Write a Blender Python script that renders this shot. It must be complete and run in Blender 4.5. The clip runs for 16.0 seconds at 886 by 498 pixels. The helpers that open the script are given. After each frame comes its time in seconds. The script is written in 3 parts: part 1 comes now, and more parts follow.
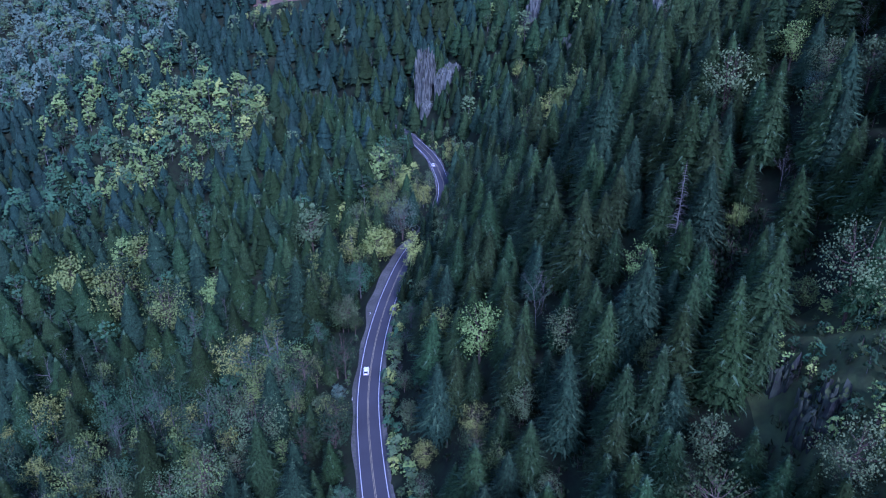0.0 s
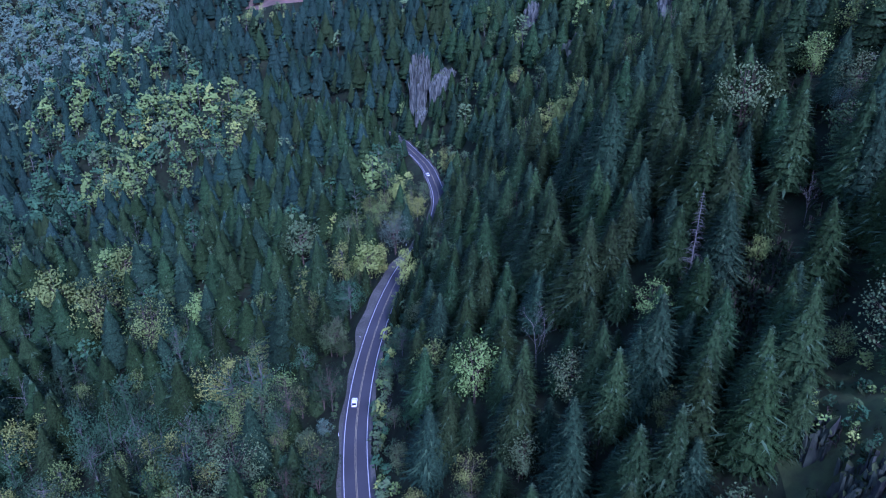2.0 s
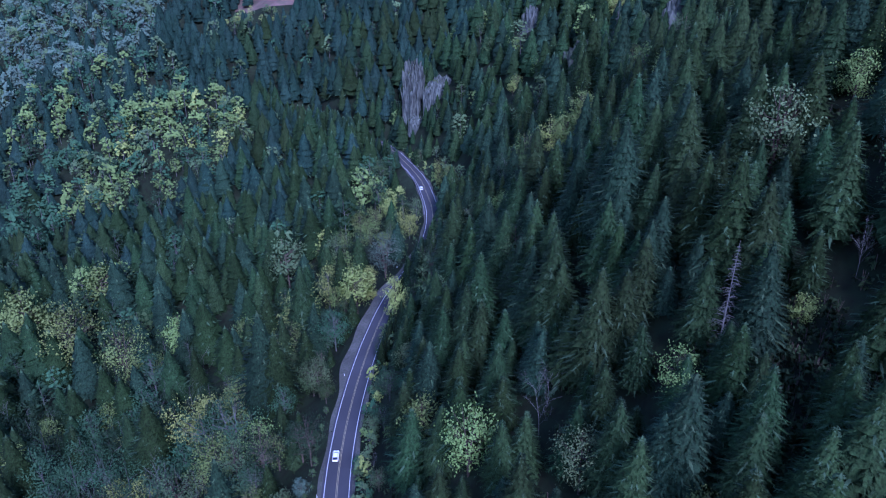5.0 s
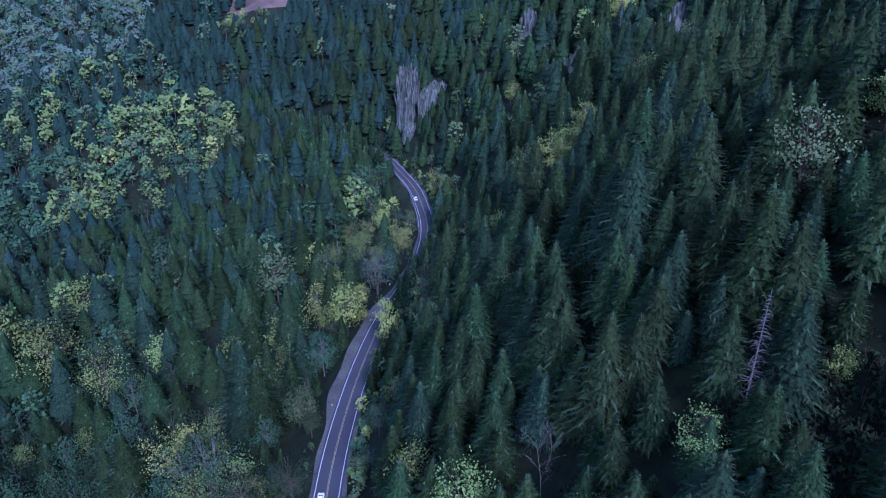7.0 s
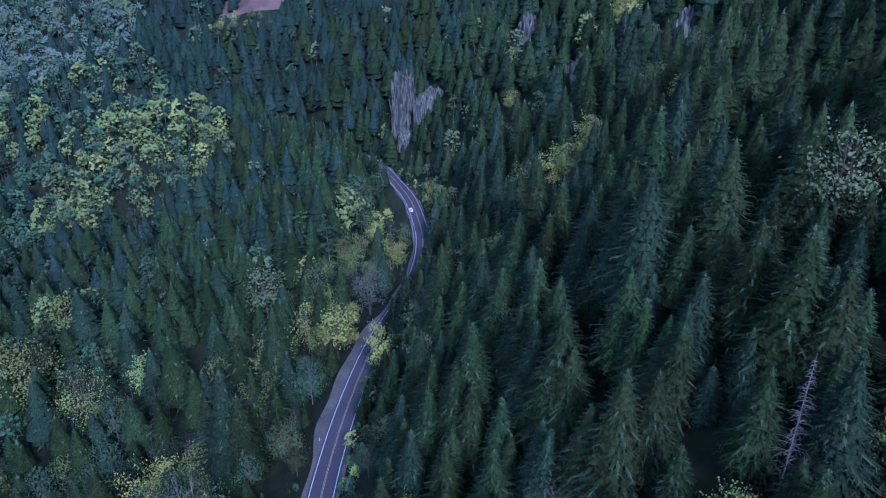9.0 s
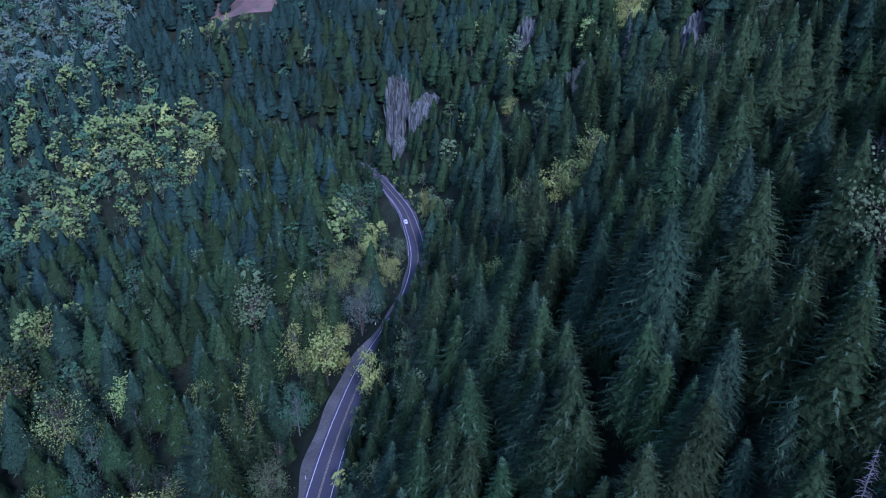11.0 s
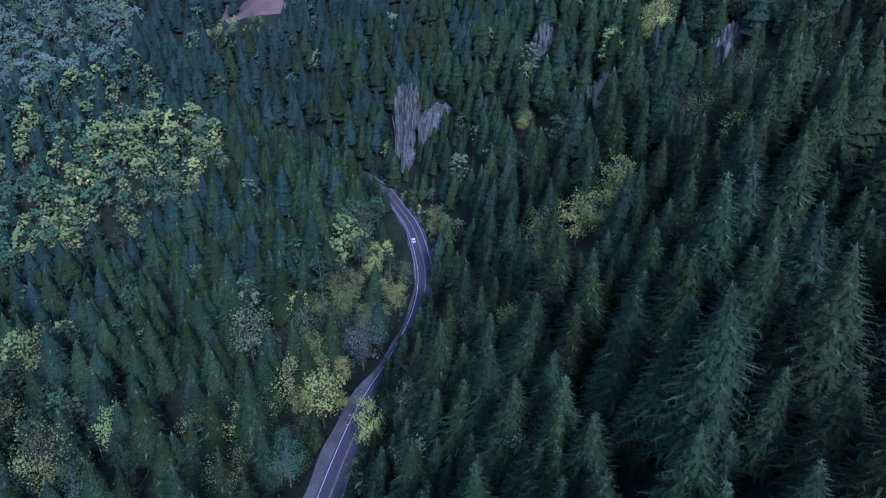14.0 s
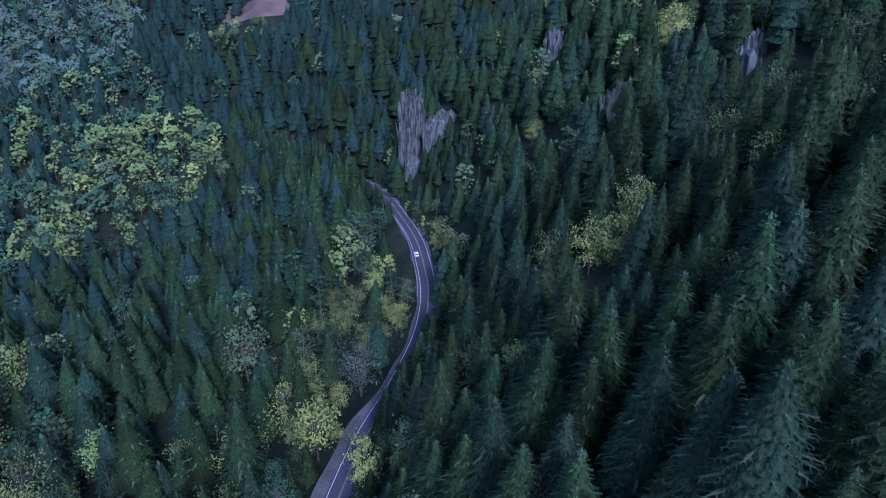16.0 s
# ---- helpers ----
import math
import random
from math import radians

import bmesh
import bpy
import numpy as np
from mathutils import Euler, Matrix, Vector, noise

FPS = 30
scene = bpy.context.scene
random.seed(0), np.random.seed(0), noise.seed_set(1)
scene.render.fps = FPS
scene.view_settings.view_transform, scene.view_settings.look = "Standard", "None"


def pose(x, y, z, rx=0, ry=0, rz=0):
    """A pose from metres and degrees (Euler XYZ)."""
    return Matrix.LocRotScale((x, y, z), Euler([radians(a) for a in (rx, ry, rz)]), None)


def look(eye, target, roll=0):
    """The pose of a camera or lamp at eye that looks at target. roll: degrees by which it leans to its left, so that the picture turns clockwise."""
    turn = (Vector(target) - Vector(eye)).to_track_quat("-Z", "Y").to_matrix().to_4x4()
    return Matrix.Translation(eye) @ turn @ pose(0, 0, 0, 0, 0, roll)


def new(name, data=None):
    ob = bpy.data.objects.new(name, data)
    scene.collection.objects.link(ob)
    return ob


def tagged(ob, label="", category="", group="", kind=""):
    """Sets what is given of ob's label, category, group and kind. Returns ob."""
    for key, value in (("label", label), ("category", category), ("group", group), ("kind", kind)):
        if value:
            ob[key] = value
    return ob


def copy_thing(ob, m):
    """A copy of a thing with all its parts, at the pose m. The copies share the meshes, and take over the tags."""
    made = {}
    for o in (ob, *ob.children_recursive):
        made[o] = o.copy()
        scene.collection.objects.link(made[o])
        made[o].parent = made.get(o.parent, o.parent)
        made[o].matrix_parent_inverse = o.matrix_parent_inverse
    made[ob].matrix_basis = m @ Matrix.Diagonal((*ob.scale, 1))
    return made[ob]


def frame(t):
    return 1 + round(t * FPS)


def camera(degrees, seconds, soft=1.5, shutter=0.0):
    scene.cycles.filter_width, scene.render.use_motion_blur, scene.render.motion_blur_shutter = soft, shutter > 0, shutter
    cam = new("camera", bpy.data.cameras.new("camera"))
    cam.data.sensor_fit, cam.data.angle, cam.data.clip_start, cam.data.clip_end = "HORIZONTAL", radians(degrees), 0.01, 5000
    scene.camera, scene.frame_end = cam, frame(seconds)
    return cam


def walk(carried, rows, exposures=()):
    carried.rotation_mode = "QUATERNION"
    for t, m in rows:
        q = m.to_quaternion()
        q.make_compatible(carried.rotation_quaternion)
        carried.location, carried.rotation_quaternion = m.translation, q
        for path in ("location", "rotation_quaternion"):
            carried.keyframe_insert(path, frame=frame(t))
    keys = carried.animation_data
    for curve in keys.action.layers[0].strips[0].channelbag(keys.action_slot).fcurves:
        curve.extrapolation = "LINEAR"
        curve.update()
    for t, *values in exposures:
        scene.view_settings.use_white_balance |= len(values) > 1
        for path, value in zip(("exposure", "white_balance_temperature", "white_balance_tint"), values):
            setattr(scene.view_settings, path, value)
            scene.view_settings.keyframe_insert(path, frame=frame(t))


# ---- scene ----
cam = camera(65.1, 16.0, 1.15)
PATH = [
    (0, (0.098, -0.533, 129.946), (0.097, 1.265, 129.07), -0.0),
    (0.5, (0.475, 3.691, 129.948), (0.475, 5.49, 129.073), 0.0),
    (1, (0.782, 7.88, 129.969), (0.785, 9.679, 129.095), 0.0),
    (1.5, (1.091, 11.991, 129.972), (1.095, 13.789, 129.098), 0.0),
    (2, (1.372, 16.098, 129.958), (1.379, 17.897, 129.084), 0.1),
    (2.5, (1.647, 20.225, 129.924), (1.656, 22.024, 129.051), 0.1),
    (3, (1.983, 24.358, 129.886), (1.993, 26.157, 129.013), 0.1),
    (3.5, (2.3, 28.538, 129.851), (2.312, 30.338, 128.978), 0.1),
    (4, (2.645, 32.633, 129.822), (2.658, 34.432, 128.949), 0.1),
    (6.5, (4.472, 53.0, 129.855), (4.491, 54.799, 128.98), 0.1),
    (7, (4.839, 57.111, 129.881), (4.86, 58.91, 129.007), 0.1),
    (7.5, (5.184, 61.238, 129.886), (5.206, 63.037, 129.013), 0.1),
    (8, (5.517, 65.287, 129.895), (5.54, 67.086, 129.022), 0.2),
    (8.5, (5.822, 69.296, 129.891), (5.847, 71.095, 129.018), 0.1),
    (9, (6.105, 73.322, 129.915), (6.131, 75.121, 129.042), 0.1),
    (11.5, (7.51, 93.104, 130.194), (7.543, 94.903, 129.32), 0.1),
    (12, (7.841, 96.896, 130.219), (7.869, 98.695, 129.345), 0.1),
    (12.5, (8.14, 100.834, 130.277), (8.161, 102.633, 129.404), 0.2),
    (13, (8.49, 104.898, 130.363), (8.503, 106.697, 129.489), 0.1),
    (13.5, (8.818, 109.081, 130.441), (8.821, 110.88, 129.567), 0.2),
    (14, (9.196, 113.184, 130.485), (9.191, 114.983, 129.61), 0.2),
    (14.5, (9.52, 117.285, 130.507), (9.507, 119.083, 129.631), 0.2),
    (15, (9.781, 121.397, 130.496), (9.765, 123.195, 129.621), 0.2),
    (15.5, (10.077, 125.551, 130.461), (10.058, 127.349, 129.584), 0.2),
    (16, (10.39, 129.69, 130.419), (10.365, 131.487, 129.543), 0.2),
]
walk(cam, [(t, look(eye, target, roll)) for t, eye, target, roll in PATH], [(0, 0.84, 4260, 49), (16, 0.55, 4420, 46)])

# ---- world and light ----
world = bpy.data.worlds.new("world")
scene.world = world
world.use_nodes = True
wn = world.node_tree
sky = wn.nodes.new("ShaderNodeTexSky")
sky.sky_type = "NISHITA"
sky.sun_disc = False
sky.sun_elevation = radians(38)
sky.sun_rotation = radians(164)
sky.air_density = 1.6
sky.dust_density = 1.0
wn.links.new(sky.outputs[0], wn.nodes["Background"].inputs[0])
wn.nodes["Background"].inputs[1].default_value = 0.13

sun = new("sun", bpy.data.lights.new("sun", "SUN"))
sun.data.energy = 3.1
sun.data.angle = radians(12)
sun.data.color = (1.0, 0.95, 0.86)
sun.matrix_world = look((75, -262, 215), (0, 0, 0))


# ---- materials ----
def material(name, color, rough=0.8, spread=0.35, hue=0.03, scale=0.6, bump=0.0, metal=0.0, translucent=0.0, island=True, second=None, big=0.02, stretch=1.0):
    """A surface with fine grain, broad patches and a random tone for each piece."""
    mat = bpy.data.materials.new(name)
    mat.use_nodes = True
    nt = mat.node_tree
    n, link = nt.nodes, nt.links.new
    bsdf = n["Principled BSDF"]
    bsdf.inputs["Roughness"].default_value = rough
    bsdf.inputs["Metallic"].default_value = metal
    bsdf.inputs["Specular IOR Level"].default_value = 0.08 if rough > 0.65 else 0.4
    pos = n.new("ShaderNodeNewGeometry")
    fine = n.new("ShaderNodeTexNoise")
    fine.inputs["Scale"].default_value = scale
    fine.inputs["Detail"].default_value = 4
    squash = n.new("ShaderNodeMapping")
    squash.inputs["Scale"].default_value = (1, 1, stretch)
    link(pos.outputs["Position"], squash.inputs["Vector"])
    link(squash.outputs[0], fine.inputs["Vector"])
    broad = n.new("ShaderNodeTexNoise")
    broad.inputs["Scale"].default_value = big
    broad.inputs["Detail"].default_value = 3
    link(pos.outputs["Position"], broad.inputs["Vector"])
    mix = n.new("ShaderNodeMix")
    mix.data_type = "RGBA"
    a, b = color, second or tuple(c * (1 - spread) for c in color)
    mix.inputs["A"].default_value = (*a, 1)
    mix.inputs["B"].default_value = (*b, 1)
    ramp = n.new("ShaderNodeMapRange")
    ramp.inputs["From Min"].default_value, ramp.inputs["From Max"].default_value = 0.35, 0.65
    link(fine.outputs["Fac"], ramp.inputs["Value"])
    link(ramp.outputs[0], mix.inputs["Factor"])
    hsv = n.new("ShaderNodeHueSaturation")
    link(mix.outputs["Result"], hsv.inputs["Color"])
    info = n.new("ShaderNodeObjectInfo")
    tone = n.new("ShaderNodeMath")
    tone.operation = "ADD"
    link(pos.outputs["Random Per Island"] if island is True else fine.outputs["Fac"], tone.inputs[0])
    link(info.outputs["Random"], tone.inputs[1])
    value = n.new("ShaderNodeMapRange")
    value.inputs["From Min"].default_value, value.inputs["From Max"].default_value = 0.0, 2.0
    value.inputs["To Min"].default_value, value.inputs["To Max"].default_value = 1 - spread, 1 + spread
    link(tone.outputs[0], value.inputs["Value"])
    patch = n.new("ShaderNodeMapRange")
    patch.inputs["From Min"].default_value, patch.inputs["From Max"].default_value = 0.35, 0.65
    patch.inputs["To Min"].default_value, patch.inputs["To Max"].default_value = 1 - spread * 0.7, 1 + spread * 0.7
    link(broad.outputs["Fac"], patch.inputs["Value"])
    both = n.new("ShaderNodeMath")
    both.operation = "MULTIPLY"
    link(value.outputs[0], both.inputs[0])
    link(patch.outputs[0], both.inputs[1])
    link(both.outputs[0], hsv.inputs["Value"])
    turn = n.new("ShaderNodeMapRange")
    turn.inputs["To Min"].default_value, turn.inputs["To Max"].default_value = 0.5 - hue, 0.5 + hue
    link(info.outputs["Random"], turn.inputs["Value"])
    link(turn.outputs[0], hsv.inputs["Hue"])
    link(hsv.outputs[0], bsdf.inputs["Base Color"])
    if bump:
        bn = n.new("ShaderNodeBump")
        bn.inputs["Strength"].default_value = bump
        bn.inputs["Distance"].default_value = 0.3
        link(fine.outputs["Fac"], bn.inputs["Height"])
        link(bn.outputs[0], bsdf.inputs["Normal"])
    if translucent:
        tr = n.new("ShaderNodeBsdfTranslucent")
        link(hsv.outputs[0], tr.inputs["Color"])
        ms = n.new("ShaderNodeMixShader")
        ms.inputs[0].default_value = translucent
        link(bsdf.outputs[0], ms.inputs[1])
        link(tr.outputs[0], ms.inputs[2])
        link(ms.outputs[0], n["Material Output"].inputs[0])
    return mat


# The last two tones are bluer and lighter: distance haze put into the colour.
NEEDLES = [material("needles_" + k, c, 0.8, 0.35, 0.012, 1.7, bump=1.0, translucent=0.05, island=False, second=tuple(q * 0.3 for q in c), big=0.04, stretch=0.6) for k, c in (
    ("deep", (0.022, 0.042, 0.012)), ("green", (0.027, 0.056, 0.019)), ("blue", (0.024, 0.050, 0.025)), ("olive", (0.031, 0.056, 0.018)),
    ("slate_haze", (0.023, 0.052, 0.034)), ("silver", (0.029, 0.060, 0.042)))]
TIPS = material("needle_tips", (0.052, 0.088, 0.042), 0.75, 0.3, 0.01, 0.8, translucent=0.1)
LEAVES = {k: material("leaves_" + k, c, 0.7, 0.3, 0.02, 0.9, translucent=0.2, island=False, big=0.06) for k, c in (
    ("yellow", (0.31, 0.35, 0.085)), ("lime", (0.18, 0.245, 0.065)), ("pale", (0.115, 0.165, 0.068)), ("olive", (0.060, 0.090, 0.032)), ("grey", (0.060, 0.120, 0.054)), ("green", (0.034, 0.062, 0.027)), ("silver", (0.120, 0.175, 0.115)))}
BARK = material("bark_brown", (0.10, 0.08, 0.06), 0.9, 0.4, 0.01, 3.0, bump=0.4)
PALE_BARK = material("bark_pale", (0.12, 0.12, 0.105), 0.85, 0.35, 0.01, 2.0, bump=0.3)
FLOOR = material("forest_floor", (0.018, 0.027, 0.012), 0.95, 0.5, 0.0, 0.35, bump=0.8, second=(0.012, 0.014, 0.008), island=False, big=0.03)
ASPHALT = material("asphalt", (0.062, 0.062, 0.066), 0.85, 0.12, 0.0, 4.0, bump=0.1, island=False, big=0.08)
GRAVEL = material("shoulder_gravel", (0.10, 0.095, 0.085), 0.95, 0.3, 0.0, 1.5, bump=0.5, island=False, second=(0.06, 0.065, 0.045), big=0.1)
WHITE_LINE = material("white_road_paint", (0.50, 0.50, 0.49), 0.7, 0.15, 0.0, 2.0, island=False)
YELLOW_LINE = material("yellow_road_paint", (0.30, 0.26, 0.15), 0.7, 0.15, 0.0, 2.0, island=False)
ROCK = material("grey_rock", (0.13, 0.145, 0.12), 0.9, 0.45, 0.0, 1.1, bump=1.0, second=(0.03, 0.034, 0.03), big=0.15, stretch=0.16, island=False)
CRAG = material("dark_rock", (0.060, 0.076, 0.050), 0.9, 0.45, 0.0, 0.9, bump=1.0, second=(0.025, 0.027, 0.025), big=0.15, stretch=0.3, island=False)
FERN = material("undergrowth_leaves", (0.040, 0.060, 0.022), 0.8, 0.45, 0.02, 0.5, translucent=0.1, island=False, big=0.08)
MOSS = material("mossy_ground", (0.050, 0.068, 0.024), 0.95, 0.5, 0.0, 0.5, bump=1.0, second=(0.032, 0.040, 0.018), island=False, big=0.1)
EARTH = material("bare_earth", (0.15, 0.095, 0.075), 0.95, 0.35, 0.0, 0.15, bump=0.6, second=(0.09, 0.075, 0.05), island=False, big=0.03)


# ---- plan of the land ----
ROAD_Y = np.array([-400, 0, 60, 120, 150, 180, 210, 240, 270, 300, 330, 360, 390, 420, 450, 480, 510, 540, 565, 590, 620, 660.0])
ROAD_X = np.array([60, 12, -3, -18.1, -23.7, -27.6, -28.8, -27.7, -24.8, -19.8, -11.1, -4.4, -2.8, -6.1, -11.7, -21.7, -33.2, -51.4, -70, -90, -115, -150.0])
HILL_Y = np.append(ROAD_Y[:17], [560, 700, 1000.0])
HILL_X = np.append(ROAD_X[:17], [-46, -80, -150.0])
RISE_Y = np.array([-400, 0, 120, 220, 300, 380, 450, 530, 560, 600, 660.0])
RISE_Z = np.array([8, 0, -7.4, -15.5, -19.4, -19.0, -19.7, -21.8, -25.5, -33.0, -44.0])


def curve(k, v, y):
    """A smooth curve through the knots (k, v)."""
    y = np.clip(np.asarray(y, float), k[0], k[-1])
    i = np.clip(np.searchsorted(k, y) - 1, 0, len(k) - 2)
    m, h = np.gradient(v, k), k[i + 1] - k[i]
    t = (y - k[i]) / h
    return (2 * t**3 - 3 * t**2 + 1) * v[i] + (t**3 - 2 * t**2 + t) * h * m[i] + (-2 * t**3 + 3 * t**2) * v[i + 1] + (t**3 - t**2) * h * m[i + 1]


def step(a, b, v):
    t = np.clip((np.asarray(v, float) - a) / (b - a), 0, 1)
    return t * t * (3 - 2 * t)


def soft_max(a, b, k):
    h = np.clip(0.5 + 0.5 * (a - b) / k, 0, 1)
    return b + (a - b) * h + k * h * (1 - h)


def waves(x, y, size, seed):
    """Gentle uneven relief, about -1 to 1."""
    r = np.random.RandomState(seed)
    out = 0
    for i in range(6):
        a, p, f = r.uniform(0, 6.28), r.uniform(0, 6.28), r.uniform(0.6, 1.7) / size * 6.28
        out = out + np.sin(f * (x * math.cos(a) + y * math.sin(a)) + p)
    return out / 3.0


def road_offset(x, y):
    """Metres to the right of the road's left edge line, measured square to it."""
    y = np.asarray(y, float)
    slope = (curve(ROAD_Y, ROAD_X, y + 2) - curve(ROAD_Y, ROAD_X, y - 2)) / 4
    return (x - curve(ROAD_Y, ROAD_X, y)) / np.sqrt(1 + slope**2)


LIFT = 5.5


def ground_z(x, y):
    x, y = np.asarray(x, float), np.asarray(y, float)
    u, zr = x - curve(HILL_Y, HILL_X, y), curve(RISE_Y, RISE_Z, y)
    d = road_offset(x, y)
    # hillside to the right of the road
    ur = np.maximum(u - 8.5, 0)
    first = 0.86 + 0.16 * step(120, 185, y) + 0.13 * step(310, 370, y) - 0.22 * step(500, 590, y)
    right = first * np.minimum(ur, 62) + (0.68 - 0.2 * step(480, 600, y)) * np.clip(ur - 62, 0, 150) + 0.3 * np.maximum(ur - 212, 0)
    right = right + LIFT * step(6, 26, ur) + 3.0 * waves(x, y, 60, 3) * step(5, 40, ur)
    # slope down to the valley on the left
    ul = np.maximum(-u - 2.5, 0)
    steep = 0.85 - 0.27 * step(260, 400, y)
    left = -80 * (1 - np.exp(-ul * steep / 72)) - 0.06 * np.clip(y - 400, 0, 300) * step(60, 200, ul)
    left = left + 4 * step(8, 30, ul) - 10 * step(18, 70, ul) + 3.0 * waves(x, y, 55, 5) * step(5, 50, ul)
    base = zr + right + left + 13 * np.exp(-(((x - 4) / 26) ** 2) - ((y - 538) / 20) ** 2) + 9 * np.exp(-(((x - 74) / 12) ** 2) - ((y - 88) / 17) ** 2) - 9 * np.exp(-(((x - 53) / 5) ** 2) - ((y - 88) / 8) ** 2)
    # the mountainside that closes the valley
    far = -55 + 0.39 * (np.minimum(y, 1150) - 575) + 0.08 * np.maximum(y - 1150, 0) + 0.3 * (np.maximum(x, -600) + 120) + 0.3 * np.clip(x + 120, 0, 70) - 0.25 * np.maximum(x - 60, 0)
    far = far + 9 + 8 * step(650, 760, y) + 6 * waves(x, y, 120, 9)
    z = soft_max(base, far, 8.0)
    bench = step(16, 9.5, np.maximum(d, 8.2)) * step(-7, -3.5, np.minimum(d, -3.0)) * (y < 640)
    return z * (1 - bench) + (zr - 0.25) * bench


# ---- mesh helpers ----
def part(name, verts, faces, mats, parent=None, index=None, smooth=False, normals=None):
    """Links one mesh object; mats: a material or a list that index picks from."""
    me = bpy.data.meshes.new(name)
    verts, faces = np.asarray(verts, np.float32), np.asarray(faces, np.int32)
    me.vertices.add(len(verts))
    me.vertices.foreach_set("co", verts.ravel())
    w = faces.shape[1]
    me.loops.add(faces.size)
    me.loops.foreach_set("vertex_index", faces.ravel())
    me.polygons.add(len(faces))
    me.polygons.foreach_set("loop_start", np.arange(0, faces.size, w, dtype=np.int32))
    for m in mats if isinstance(mats, (list, tuple)) else [mats]:
        me.materials.append(m)
    if index is not None:
        me.polygons.foreach_set("material_index", np.asarray(index, np.int32))
    me.polygons.foreach_set("use_smooth", np.full(len(faces), smooth))
    me.update(calc_edges=True)
    if normals is not None:
        me.polygons.foreach_set("use_smooth", np.full(len(faces), True))
        me.normals_split_custom_set_from_vertices(normals)
    ob = new(name, me)
    if parent:
        ob.parent = parent
    return ob


class Shape:
    """Gathers triangles of one mesh."""

    def __init__(self):
        self.v, self.f, self.m = [], [], []

    def tri(self, a, b, c, m=0):
        n = len(self.v)
        self.v += [tuple(a), tuple(b), tuple(c)]
        self.f.append((n, n + 1, n + 2))
        self.m.append(m)

    def quad(self, a, b, c, d, m=0):
        n = len(self.v)
        self.v += [tuple(a), tuple(b), tuple(c), tuple(d)]
        self.f += [(n, n + 1, n + 2), (n, n + 2, n + 3)]
        self.m += [m, m]

    def limb(self, pts, r0, r1, sides=4, m=0):
        """A tapered stem along pts."""
        n, k = len(self.v), len(pts)
        for i, p in enumerate(pts):
            d = (pts[min(i + 1, k - 1)] - pts[max(i - 1, 0)]).normalized()
            a = d.orthogonal().normalized()
            b = d.cross(a)
            r = r0 + (r1 - r0) * i / (k - 1)
            for s in range(sides):
                w = 6.2832 * s / sides
                self.v.append(tuple(p + a * (r * math.cos(w)) + b * (r * math.sin(w))))
        for i in range(k - 1):
            for s in range(sides):
                q = n + i * sides
                a, b, c, d = q + s, q + (s + 1) % sides, q + sides + (s + 1) % sides, q + sides + s
                self.f += [(a, b, c), (a, c, d)]
                self.m += [m, m]

    def arrays(self):
        return np.array(self.v, np.float32), np.array(self.f, np.int32), np.array(self.m, np.int32)


# ---- trees ----
def leafy(v, f, m, soft, lift, spread):
    """Turns the sprays of a crown outwards and gives them the soft normals of a leafy mass."""
    a, b, c = v[f[:, 0]], v[f[:, 1]], v[f[:, 2]]
    n = np.cross(b - a, c - a)
    n /= np.linalg.norm(n, axis=1, keepdims=True) + 1e-9
    mid = (a + b + c) / 3
    out = mid - spread(mid)
    out /= np.linalg.norm(out, axis=1, keepdims=True) + 1e-6
    out[:, 2] += lift
    out /= np.linalg.norm(out, axis=1, keepdims=True) + 1e-6
    back = (n * out).sum(1) < 0
    f = f.copy()
    f[back] = f[back][:, [0, 2, 1]]
    n[back] *= -1
    n = n * (1 - soft) + out * soft
    n /= np.linalg.norm(n, axis=1, keepdims=True) + 1e-6
    vn = np.zeros_like(v)
    for k in range(3):
        vn[f[:, k]] = n
    return v, f, m, vn


